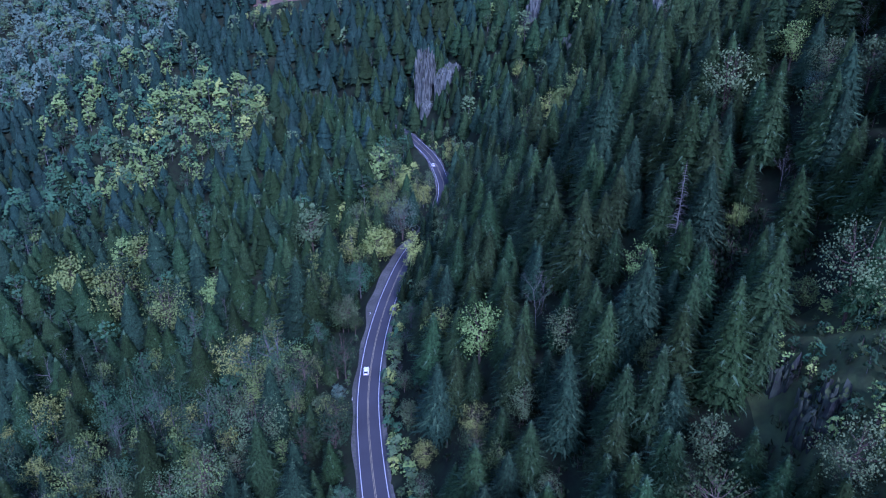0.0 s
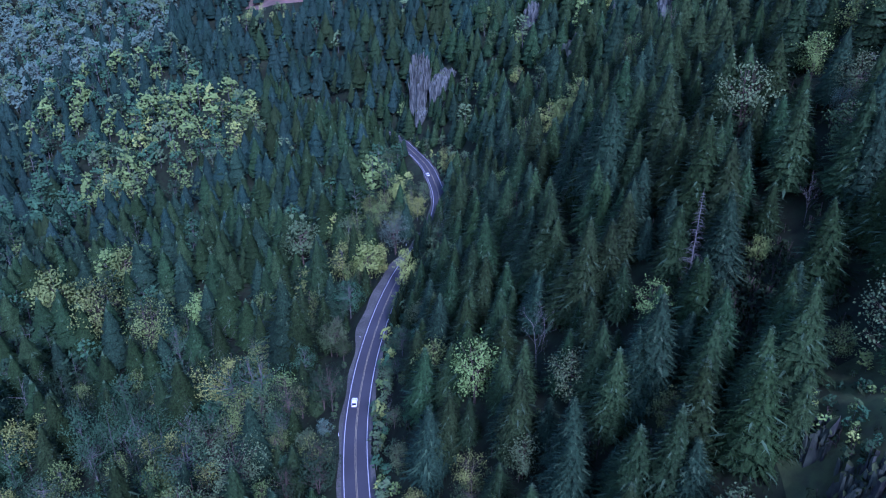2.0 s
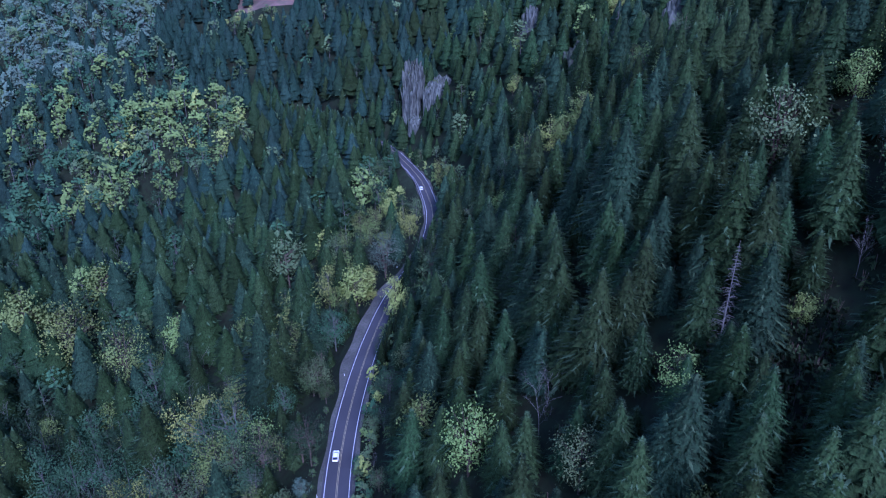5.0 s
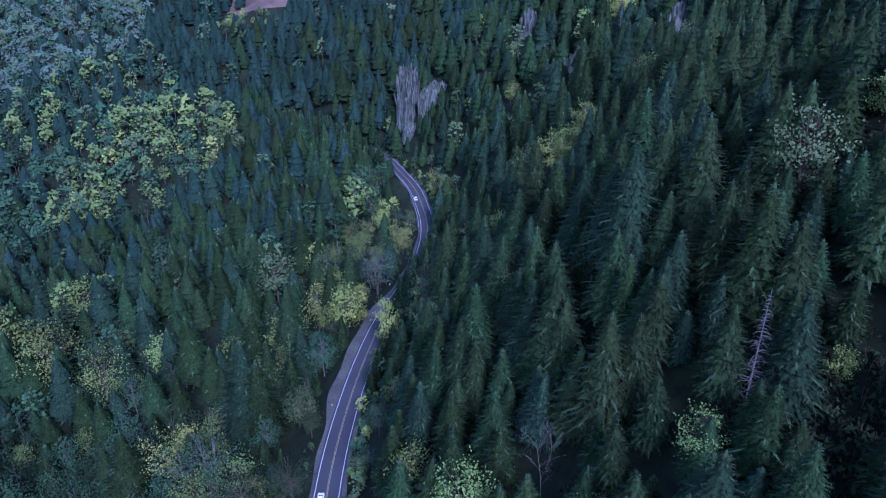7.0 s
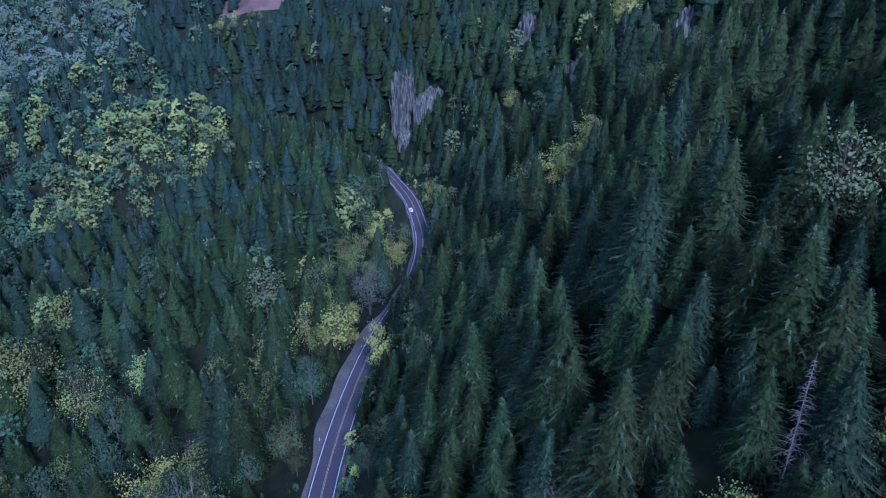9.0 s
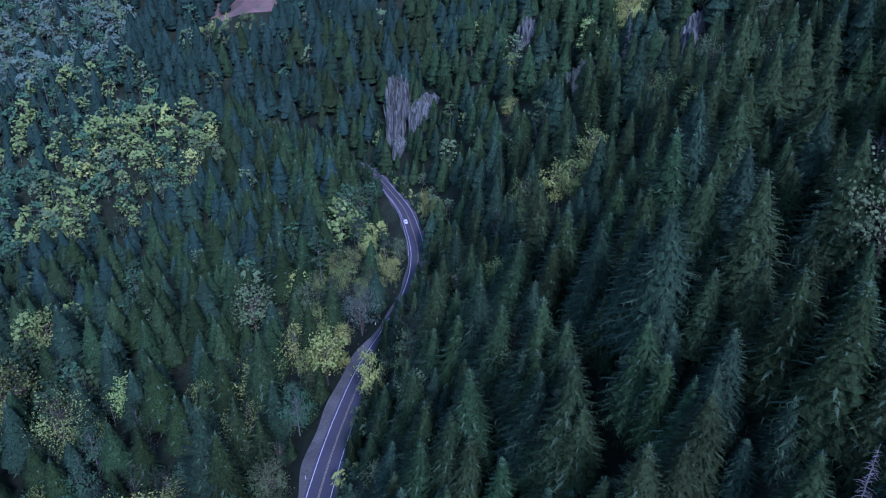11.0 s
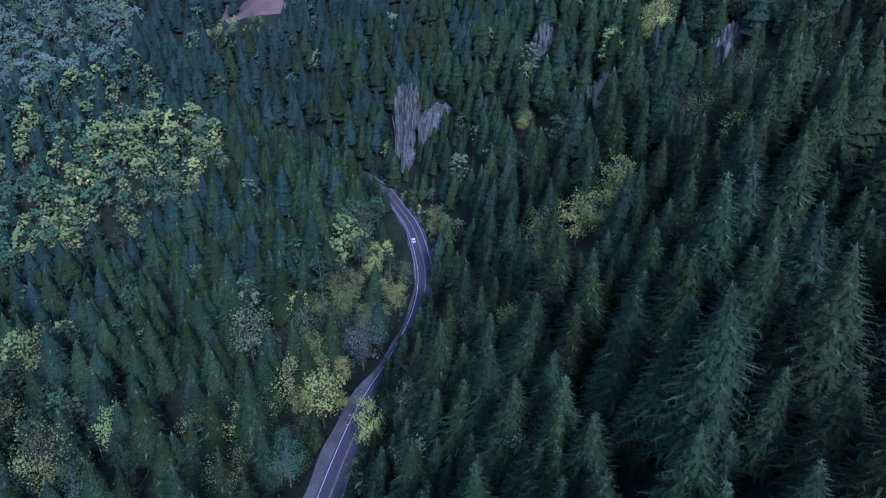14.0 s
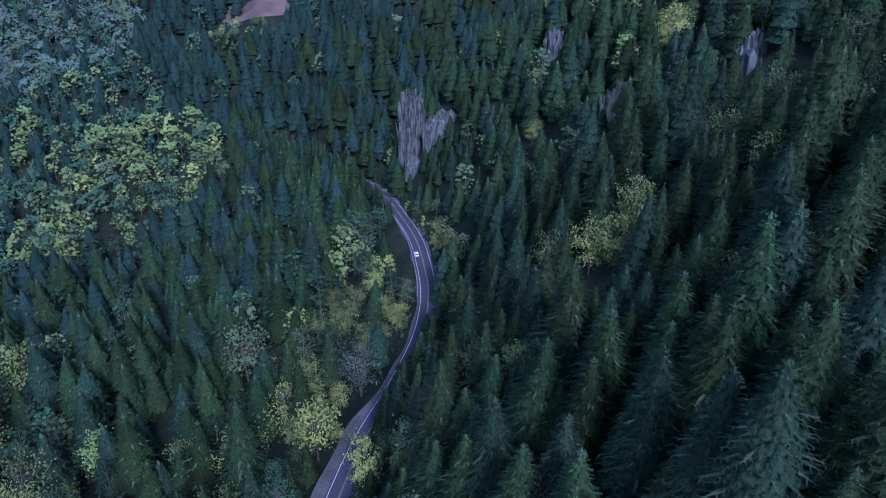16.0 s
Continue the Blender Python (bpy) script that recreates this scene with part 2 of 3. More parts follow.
def conifer(seed, height, detail):
    """Crown and trunk of a fir: a broad cone of ragged tiers with slender drooping boughs and side twigs on it. detail 3 to 0: near to far."""
    r = random.Random(seed)
    crown, trunk = Shape(), Shape()
    lean = Vector((r.uniform(-0.4, 0.4), r.uniform(-0.4, 0.4), 0))
    axis = lambda z: lean * (z / height) ** 2 + Vector((0, 0, z))
    base = height * r.uniform(0.06, 0.12)
    wide = height * r.uniform(0.29, 0.37) * (1.0 if detail > 1 else 1.1)
    tiers, sides, whorls, boughs, twigs = ((5, 7, 7, 6, 0), (8, 8, 12, 8, 0), (11, 10, 22, 9, 1), (15, 13, 34, 11, 3))[detail]
    if detail:
        trunk.limb([axis(height * f) for f in (0, 0.3, 0.65, 0.99)], 0.012 * height + 0.05, 0.035, 6 if detail > 2 else 3)
    bulge = [r.uniform(0.84, 1.14) for k in range(5)]
    girth = lambda f, w: wide * (1 - f) ** 0.86 * min(1, 0.75 + 1.6 * f) * bulge[int(w / 1.2567) % 5]
    deep = (height - base) / tiers
    rings = []
    for i in range(tiers):
        f = max(0.0, (i + r.uniform(-0.15, 0.15)) / tiers)
        outer, inner = [], []
        for s in range(sides):
            w = (6.2832 * (s + r.uniform(-0.3, 0.3) + 0.5 * (i % 2)) / sides) % 6.2832
            d = Vector((math.cos(w), math.sin(w), 0))
            q = girth(f, w) * (r.uniform(0.5, 0.84) if detail > 1 else r.uniform(0.65, 1.0))
            outer.append(axis(base + (height - base) * f - 0.16 * q + deep * r.uniform(-0.15, 0.15)) + d * q)
            inner.append(axis(base + (height - base) * (f + 0.42 / tiers)) + d * (girth(min(0.98, f + 0.5 / tiers), w) * (r.uniform(0.46, 0.62) if detail > 1 else r.uniform(0.5, 0.85))))
        rings += [outer, inner]
    for lo, hi in zip(rings, rings[1:]):
        for s in range(sides):
            e = (s + 1) % sides
            crown.tri(lo[s], lo[e], hi[e], 0)
            crown.tri(lo[s], hi[e], hi[s], 0)
    for s in range(sides):
        crown.tri(rings[-1][s], rings[-1][(s + 1) % sides], axis(height), 1 if detail else 0)
    for i in range(whorls):
        f = min(0.985, (i + r.uniform(-0.4, 0.4)) / whorls) if i else 0.0
        z = base + (height - base) * f
        for s in range(boughs if f < 0.75 else boughs - 2):
            w = (6.2832 * (s + r.uniform(-0.4, 0.4)) / boughs + 2.4 * i) % 6.2832
            length = girth(f, w) * r.uniform(0.78, 1.14) + 0.2
            d = Vector((math.cos(w), math.sin(w), 0))
            side = Vector((-d.y, d.x, 0))
            rise = 0.34 * f - 0.12 + r.uniform(-0.09, 0.09)
            o = axis(z) + d * (0.45 * length) + Vector((0, 0, rise * 0.45 * length))
            end = axis(z) + d * length + Vector((0, 0, (rise - 0.1) * length))
            half = 0.035 * length + (0.05 if detail == 3 else 0.09 if detail == 2 else 0.2)
            drop = Vector((0, 0, -0.5 * half))
            tone = 1 if f > 0.9 or r.random() < 0.16 else 0
            mid = o.lerp(end, 0.4) + Vector((0, 0, 0.02 * length))
            crown.tri(o, mid + side * half + drop, end, tone)
            crown.tri(o, end, mid - side * half + drop, tone)
            for q in (1, -1):
                for k in range(twigs):
                    p = o.lerp(end, 0.1 + 0.85 * (k + r.uniform(0.1, 0.9)) / twigs)
                    reach = (0.16 * length + 0.12) * r.uniform(0.6, 1.2) * (1.4 if detail == 2 else 1.0)
                    out = (side * (q * r.uniform(0.7, 1.0)) + d * r.uniform(0.4, 0.9)).normalized()
                    tip = p + out * reach + Vector((0, 0, -reach * r.uniform(0.05, 0.45)))
                    wd = 0.045 + 0.05 * reach + (0.06 if detail == 2 else 0)
                    crown.tri(p + d * wd, p - d * wd, tip, 1 if r.random() < 0.08 else tone)
    return leafy(*crown.arrays(), 0.72, 0.3, lambda p: p * np.array([0, 0, 1])), trunk.arrays() if detail else None


def broadleaf(seed, height, leaves, size=0.42, width=0.30, clumps=26, core=0.5, twigs=True):
    """Crown of small leaves in ragged clumps with gaps between them, and trunk with limbs."""
    r = random.Random(seed)
    crown, trunk = Shape(), Shape()
    stems = r.choice((1, 2, 3)) if height < 14 else r.choice((1, 1, 2))
    spots = []
    for s in range(stems):
        w = r.uniform(0, 6.28)
        lean = height * r.uniform(0.04, 0.16) * (1 if stems > 1 else 0.5)
        bend = Vector((math.cos(w) * lean, math.sin(w) * lean, 0))
        stem = lambda f: bend * f ** 1.4 + Vector((0, 0, height * f * 0.93))
        trunk.limb([stem(f) for f in ((0, 0.3, 0.6, 1.0) if twigs else (0, 0.5, 1.0))], 0.010 * height + 0.05, 0.03, 5 if twigs else 3)
        for i in range(clumps // stems):
            f = r.uniform(0.25, 1.0)
            a = r.uniform(0, 6.28)
            rad = height * width * math.sin(math.pi * min(0.98, max(0.08, (f - 0.12) / 0.95))) ** 0.7 * r.uniform(0.35, 1.05)
            o = stem(f * 0.82)
            e = o + Vector((math.cos(a) * rad, math.sin(a) * rad, height * r.uniform(0.05, 0.16)))
            mid = o.lerp(e, 0.5) + Vector((0, 0, -0.02 * height))
            if twigs or i % 4 == 0:
                trunk.limb([o, mid, e] if twigs else [o, e], 0.022 + 0.003 * height, 0.012, 3)
            if twigs:
                q = e + Vector((r.uniform(-1, 1), r.uniform(-1, 1), r.uniform(0.2, 1))) * height * 0.06
                trunk.limb([mid, q], 0.02, 0.01, 3)
            spots.append(e)
    for e in spots:
        rr = height * r.uniform(0.045, 0.085) + 0.25
        if core:
            rim, k = [], 6 if twigs else 5
            for i in range(k):
                w, q = 6.2832 * (i + r.uniform(-0.3, 0.3)) / k, rr * core * r.uniform(0.6, 1.4)
                rim.append(e + Vector((math.cos(w) * q, math.sin(w) * q, -rr * core * r.uniform(0.1, 0.9))))
            top = e + Vector((r.uniform(-0.4, 0.4), r.uniform(-0.4, 0.4), r.uniform(0.4, 0.9))) * (rr * core)
            for i in range(k):
                crown.tri(rim[i], rim[(i + 1) % k], top, 0)
        for i in range(leaves // len(spots)):
            d = Vector((r.gauss(0, 1), r.gauss(0, 1), r.gauss(0, 0.8))) * rr * 0.62
            c = e + d
            a = Vector((r.gauss(0, 1), r.gauss(0, 1), r.gauss(0, 0.6))).normalized()
            b = a.orthogonal().normalized()
            b.rotate(Matrix.Rotation(r.uniform(0, 6.28), 3, a))
            s = size * r.uniform(0.6, 1.3)
            c2 = a.cross(b)
            if twigs:
                crown.quad(c - b * s * 0.5, c + c2 * s * 0.36, c + b * s * 0.5, c - c2 * s * 0.36, 0)
            else:
                crown.tri(c - b * s * 0.5, c + c2 * s * 0.5, c + b * s * 0.5, 0)
    return leafy(*crown.arrays(), 0.6, 0.45, lambda p: np.array([0, 0, height * 0.5]) + p * np.array([0.45, 0.45, 0])), trunk.arrays()


def bare_tree(seed, height, levels=3):
    """Leafless grey limbs and twigs."""
    r = random.Random(seed)
    t = Shape()

    def grow(o, d, length, rad, level):
        e = o + d * length
        mid = o + d * (length * 0.5) + Vector((r.uniform(-1, 1), r.uniform(-1, 1), 0.3)) * length * 0.07
        t.limb([o, mid, e] if level < 2 else [o, e], rad, rad * 0.35, 4 if level == 0 else 3)
        if level >= levels:
            return
        for i in range((10, 6, 4)[level]):
            f = r.uniform(0.3, 1.0)
            p = o.lerp(mid, f * 2) if f < 0.5 else mid.lerp(e, f * 2 - 1)
            w = Vector((r.uniform(-1, 1), r.uniform(-1, 1), r.uniform(0.1, 1.0))).normalized()
            grow(p, (d * 0.55 + w).normalized(), length * r.uniform(0.28, 0.5), rad * 0.42, level + 1)

    grow(Vector((0, 0, 0)), Vector((r.uniform(-0.12, 0.12), r.uniform(-0.12, 0.12), 1)).normalized(), height * 0.8, 0.0035 * height + 0.015, 0)
    return None, t.arrays()


def snag(seed, height):
    """A dead conifer: pale trunk with short drooping stubs."""
    r = random.Random(seed)
    t = Shape()
    t.limb([Vector((0, 0, height * f)) for f in (0, 0.4, 0.75, 1.0)], 0.0075 * height, 0.03, 6)
    z = height * 0.25
    while z < height * 0.97:
        for s in range(6):
            w, l = r.uniform(0, 6.28), (1 - z / height) * height * 0.15 * r.uniform(0.4, 1.2) + 0.3
            o = Vector((0, 0, z))
            d = Vector((math.cos(w), math.sin(w), 0))
            t.limb([o, o + d * l * 0.6 + Vector((0, 0, 0.05 * l)), o + d * l + Vector((0, 0, -0.2 * l))], 0.045, 0.015, 3)
        z += height * 0.025
    return None, t.arrays()


def tree_thing(name, arrays, crown_mats, bark, label, category):
    """A tree of its own: an Empty with trunk and crown under it."""
    root = tagged(new(name), label, category)
    crown, trunk = arrays
    part("trunk", trunk[0], trunk[1], bark, root)
    if crown:
        part("crown", crown[0], crown[1], crown_mats, root, crown[2], normals=crown[3])
    return root


def stand(name, places, shapes, mats, label):
    """Many trees joined into one mesh of kind stuff. places: rows of x, y, scale, turn, shape, tone."""
    vs, fs, ms, ns, n = [], [], [], [], 0
    for x, y, z, s, w, k, tone in places:
        for half, arr in enumerate(shapes[k]):
            if arr is None:
                continue
            v, f, m = arr[:3]
            c, q = math.cos(w), math.sin(w)
            rot = np.array([[c, -q, 0], [q, c, 0], [0, 0, 1]], np.float32)
            vs.append(v @ (rot * s).T + np.array([x, y, z], np.float32))
            ns.append(arr[3] @ rot.T if len(arr) > 3 else np.zeros_like(v))
            fs.append(f + n)
            ms.append(np.full(len(f), len(mats) - 1, np.int32) if half else np.where(m == 1, len(mats) - 2, tone).astype(np.int32))
            n += len(v)
    ob = part(name, np.concatenate(vs), np.concatenate(fs), mats, None, np.concatenate(ms), normals=np.concatenate(ns))
    return tagged(ob, label, "forest", kind="stuff")


# ---- ground ----
def spaced(near0, near1, gap, low, high):
    mid = list(np.arange(near0, near1 + 0.1, gap))
    a, g = [], gap
    while (a or mid)[0] > low:
        g *= 1.35
        a.insert(0, (a or mid)[0] - g)
    g = gap
    while mid[-1] < high:
        g *= 1.35
        mid.append(mid[-1] + g)
    return np.array(a + mid)


def inside(x, y, cx, cy, rx, ry, turn=0.0):
    c, s = math.cos(turn), math.sin(turn)
    dx, dy = x - cx, y - cy
    return ((dx * c + dy * s) / rx) ** 2 + ((-dx * s + dy * c) / ry) ** 2 < 1


GX, GY = spaced(-420, 260, 5.0, -3500, 3500), spaced(40, 720, 4.5, -1500, 4500)
gx, gy = np.meshgrid(GX, GY)
gz = ground_z(gx, gy)
nx, ny = len(GX), len(GY)
i, j = np.meshgrid(np.arange(nx - 1), np.arange(ny - 1))
q = (j * nx + i).ravel()
cx, cy = gx.ravel()[q] + 2, gy.ravel()[q] + 2
kind = np.where(inside(cx, cy, -180, 834, 44, 36, -0.2), 1, 0)
kind = np.where(inside(cx, cy, 71, 88, 19, 24), 2, kind)
ground = part("ground", np.stack([gx.ravel(), gy.ravel(), gz.ravel()], 1), np.stack([q, q + 1, q + nx + 1, q + nx], 1), [FLOOR, EARTH, MOSS], None, kind, True)
tagged(ground, "forest floor of moss and duff on steep valley sides", "ground", kind="structure")


# ---- road ----
def ribbon(name, left, right, lift, mat, y0=-300.0, y1=574.0, parent=None, gap=3.0, depth=0.0):
    """A strip that follows the road between two offsets from the left edge line (numbers or functions of y)."""
    ys = np.linspace(y0, y1, int((y1 - y0) / gap) + 2)
    x = curve(ROAD_Y, ROAD_X, ys)
    sl = (curve(ROAD_Y, ROAD_X, ys + 1) - curve(ROAD_Y, ROAD_X, ys - 1)) / 2
    n = np.sqrt(1 + sl**2)
    z = curve(RISE_Y, RISE_Z, ys) + lift
    lo = left(ys) if callable(left) else np.full(len(ys), left)
    hi = right(ys) if callable(right) else np.full(len(ys), right)
    a = np.stack([x + lo / n, ys - lo * sl / n, z], 1)
    b = np.stack([x + hi / n, ys - hi * sl / n, z], 1)
    v, k = np.concatenate([a, b]), len(ys)
    i = np.arange(k - 1)
    f = np.stack([i, i + k, i + k + 1, i + 1], 1)
    if depth:
        v = np.concatenate([v, v - np.array([0, 0, depth])])
        f = np.concatenate([f, np.stack([i, i + 1, i + 1 + 2 * k, i + 2 * k], 1), np.stack([i + k, i + 3 * k, i + 1 + 3 * k, i + 1 + k], 1)])
    return part(name, v, f, mat, parent)


pullout = lambda y: -1.7 - 2.6 * step(222, 250, y) * step(335, 300, y) - 0.4 * np.sin(y * 0.21)
shoulder = tagged(ribbon("road_shoulder", pullout, lambda y: 8.6 + 0.3 * np.sin(y * 0.17), -0.04, GRAVEL, depth=0.5), "grey gravel shoulder and pull-out beside the road", "shoulder", kind="structure")
road = tagged(ribbon("road", -0.75, 7.45, 0.0, ASPHALT, depth=0.3), "dark two-lane asphalt road winding through the forest", "road", kind="structure")
for name, a, b, m in (("edge_line", -0.1, 0.1, WHITE_LINE), ("edge_line", 6.65, 6.85, WHITE_LINE), ("centre_line", 3.12, 3.26, YELLOW_LINE), ("centre_line", 3.46, 3.60, YELLOW_LINE)):
    ribbon(name, a, b, 0.02, m, parent=road)

# ---- forest ----
rng = np.random.RandomState(7)
CONIFERS = {3: [conifer(100 + i, h, 3) for i, h in enumerate((25, 28, 23, 26, 20, 30, 24, 17))],
            2: [conifer(200 + i, h, 2) for i, h in enumerate((25, 28, 22, 26, 20, 29))],
            1: [conifer(300 + i, h, 1) for i, h in enumerate((23, 25, 20, 18, 24))],
            0: [conifer(400 + i, h, 0) for i, h in enumerate((22, 25, 19, 23, 21, 24))]}
BROAD = {3: [broadleaf(500 + i, h, 2000, 0.36, clumps=50, core=0) for i, h in enumerate((14, 12, 16, 10))],
         2: [broadleaf(600 + i, h, 1400, 0.42, clumps=46, core=0, twigs=False) for i, h in enumerate((14, 12, 16, 10))],
         1: [broadleaf(700 + i, h, 420, 0.5, clumps=50, core=0.5, twigs=False) for i, h in enumerate((14, 12, 16))],
         0: [broadleaf(750 + i, h, 84, 0.65, clumps=42, core=0.66, twigs=False) for i, h in enumerate((14, 12, 16))]}
BARE = [bare_tree(800 + i, h) for i, h in enumerate((13, 11, 15))]
THIN = [bare_tree(850 + i, h, 2) for i, h in enumerate((13, 11, 15))]
TALL = {"conifer": (25, 28, 23, 26, 20, 30, 24, 17), "broad": (14, 12, 16, 10), "bare": (13, 11, 15)}

# trees that stand out, by kind: x, y and the height of the crown's middle or of the tip
MARKED = {
    "conifer": ((29.2, 178.6, 36), (50.8, 148.8, 28), (38.2, 215.1, 31), (71.6, 228.4, 33), (76.1, 187.6, 31), (58.7, 160.5, 32), (59.5, 221.5, 36), (53.6, 198.2, 33),
                (63.0, 204.6, 33), (57.9, 187.5, 33), (48.5, 217.1, 30), (36.7, 226.9, 32), (28.3, 203.1, 29), (21.3, 210.8, 29), (18.2, 225.5, 30), (26.0, 185.9, 30),
                (42.9, 196.2, 31), (27.6, 234.7, 30), (77.6, 259.2, 33), (46.0, 323.8, 28)),
    "lime": ((-74.7, 215.4, 14), (-100.7, 202.9, 14), (-234.4, 381.4, 15), (12.9, 113.7, 11), (43.0, 116.7, 14), (9.8, 154.1, 16), (47.3, 429.3, 15), (-33.1, 380.5, 15), (68.3, 113.4, 8),
             (-48.4, 160.9, 12), (-49.9, 184.9, 12), (-0.7, 174.2, 14), (-30.8, 393.8, 14), (-37.6, 375.9, 14), (-61.4, 396.0, 14), (-69.5, 376.8, 14), (11.7, 406.0, 10), (57.4, 295.1, 19)),
    "lime_more": ((49.6, 282.1, 18), (-60.5, 279.5, 12), (56.3, 289.1, 18), (50.7, 276.6, 15), (-49.7, 394.3, 14), (-41.1, 398.2, 14), (-1.7, 261.4, 9), (-47.1, 355.8, 14), (10.5, 413.9, 11)),
    "pale": ((-61.8, 187.9, 14), (-39.0, 179.8, 10), (-8.6, 155.2, 9), (-16.7, 205.3, 8), (-12.1, 175.8, 8), (-5.4, 128.0, 9), (18.5, 125.7, 15), (29.1, 135.6, 18), (20.8, 102.4, 9), (114.7, 197.7, 14),
             (-64.8, 166.6, 12), (3.3, 229.2, 14), (-4.8, 213.8, 12), (1.0, 259.8, 14), (-34.7, 455.5, 13), (-59.4, 389.3, 13), (140.4, 384.7, 13), (-7.7, 474.6, 10), (-34.6, 467.4, 13), (-46.8, 466.2, 13)),
    "yellow": ((-170.1, 258.1, 13), (-189.4, 237.9, 12), (-84.3, 245.6, 13), (-201.7, 364.5, 13), (-34.3, 168.3, 12), (-4.9, 137.2, 9), (7.6, 130.9, 11), (-78.1, 195.5, 12), (-27.4, 302.5, 17), (3.7, 430.8, 10),
               (45.6, 430.7, 13), (-13.2, 272.8, 20), (-81.0, 279.0, 12), (45.1, 285.9, 18), (-31.9, 313.0, 11), (-24.8, 402.9, 13), (97.0, 417.0, 20), (-28.4, 325.1, 11), (3.6, 442.1, 11)),
    "olive": ((-41.0, 241.4, 14), (-49.5, 261.5, 12), (-34.1, 227.3, 9)),
    "bare": ((24.2, 152.6, 22), (94.9, 165.1, 18), (104.0, 176.9, 17), (97.2, 182.6, 15), (85.2, 203.6, 17), (78.8, 118.1, 9), (26.1, 158.7, 18), (-21.3, 334.2, 13), (53.1, 230.8, 18), (77.0, 148.0, 17), (88.0, 171.0, 18)),
    "grey": ((-128.0, 289.6, 15), (-131.4, 310.7, 15), (-145.8, 276.9, 15), (-121.9, 238.9, 15), (-137.4, 228.3, 14), (-149.0, 211.9, 14), (-211.0, 295.7, 15), (-11.6, 213.6, 10), (-4.6, 199.5, 10), (-6.3, 280.4, 10)),
}
# firs and broadleaved trees by the place of their tips: x, y, z
TOPS = {
    "conifer": ((51.5, 149.5, 75.7), (40, 158.4, 69), (48.6, 169.2, 79.6), (56, 168.4, 89.2), (69.5, 176.6, 88.9), (48.9, 117.7, 67.6), (22.7, 200, 54.8), (16.4, 167, 46.3), (43.9, 132.2, 62), (62.5, 155.8, 88.5),
                (44.1, 162.8, 74.1), (68.5, 223.6, 98.7), (62.3, 215.8, 89.1), (49.9, 186.8, 75.9), (39.6, 217.8, 64.5), (55.3, 220.1, 93.4), (30.4, 230.7, 56.1), (26.8, 240.4, 58.5), (38.4, 197.2, 68.8), (5.5, 201.4, 42.3)),
    "lime": ((-147.6, 318.2, -52.2), (-129.3, 341, -58), (-195.6, 404, -62), (-101.2, 208.8, -50.5), (-186.3, 342.9, -55.8), (-225, 368, -61.4)),
    "yellow": ((67, 144.5, 69.5), (95.6, 412.5, 95), (-83.2, 253.2, -39.7), (-25.8, 300.3, -15), (-31, 297, -7)),
    "silver": ((-33.9, 182.8, -13.7), (-21.2, 328.2, -5), (90.7, 168.4, 95)),
    "pale": ((93, 168.8, 101), (74.8, 182, 94), (98, 160, 103), (-78.7, 378.6, -32.9), (-70, 187.5, -36.6), (-38.2, 237.5, -10.1)),
}
marks = [(kind, x, y, z - float(ground_z(x, y)) + (LIFT if x > 15 else -4 if x < -95 else 1)) for kind, rows in TOPS.items() for x, y, z in rows]
marks += [(kind.split("_")[0], *row) for kind, rows in MARKED.items() for row in rows if all(math.hypot(row[0] - m[1], row[1] - m[2]) > 4 for m in marks)]

spots = []
for wider, sign in ((1.0, 1), (1.42, -1)):
    row = 60.0
    while row < 1320:
        gap = (7.7 if row < 290 else 9.4) * wider if row < 600 else (11.6 if row < 860 else 13.5)
        for gx0 in np.arange(-45 - 0.67 * row + rng.uniform(0, gap), 45 + 0.66 * row, gap):
            x, y = gx0 + rng.uniform(-0.48, 0.48) * gap, row + rng.uniform(-0.48, 0.48) * gap
            if sign * (float(road_offset(x, y)) + 24) > 0:
                spots.append((x, y))
        row += gap * 0.9
spots = np.array(spots)
sx, sy = spots[:, 0], spots[:, 1]
off = road_offset(sx, sy)
keep = ((off < -4.2) | (off > np.where((sy > 285) & (sy < 395), 9.3, 10.5))) | (sy > 580)
keep &= ~((off < -2) & (off > -8.5) & (sy > 215) & (sy < 335))
keep &= ~((off < -2) & (off > -10) & (sy > 382) & (sy < 465))
keep &= ~inside(sx, sy, -183, 806, 40, 46, -0.35)
keep &= ~inside(sx, sy, 66, 88, 14, 16)
keep &= (sx < 245) & ((sy < 560) | (rng.rand(len(sx)) < 0.93))
keep &= (sy > 110) | (sx > -60)
for kind, x, y, h in marks:
    keep &= np.hypot(sx - x, sy - y) > (3.2 if kind == "conifer" else 5.6)
    if kind in ("yellow", "lime") and x > 20:
        keep &= np.hypot(sx - x + 2, sy - y + 6.5) > (7.5 if 140 < y < 150 else 4.0 if y > 130 else 3.0)
        keep &= (np.hypot(sx - x + 4, sy - y + 13) > 4.5) | (y < 200)
for x, y, w in ((-1.1, 508.3, 6), (6.8, 505.4, 10), (-13.3, 517.0, 8), (-10.9, 507.8, 7), (61.8, 483.8, 7), (74.1, 390.9, 10), (107.9, 360.2, 6)):
    keep &= ~inside(sx, sy, x, y, w * 0.9, 6)
    keep &= ~inside(sx, sy, x - 0.05 * (x - 8), y - 12, w * 0.75, 11)
keep &= np.hypot(sx - 53.3, sy - 144) > 3.2
keep &= np.hypot(sx - 65, sy - 135.5) > 6.5
sx, sy, off = sx[keep], sy[keep], off[keep]
sz = ground_z(sx, sy)


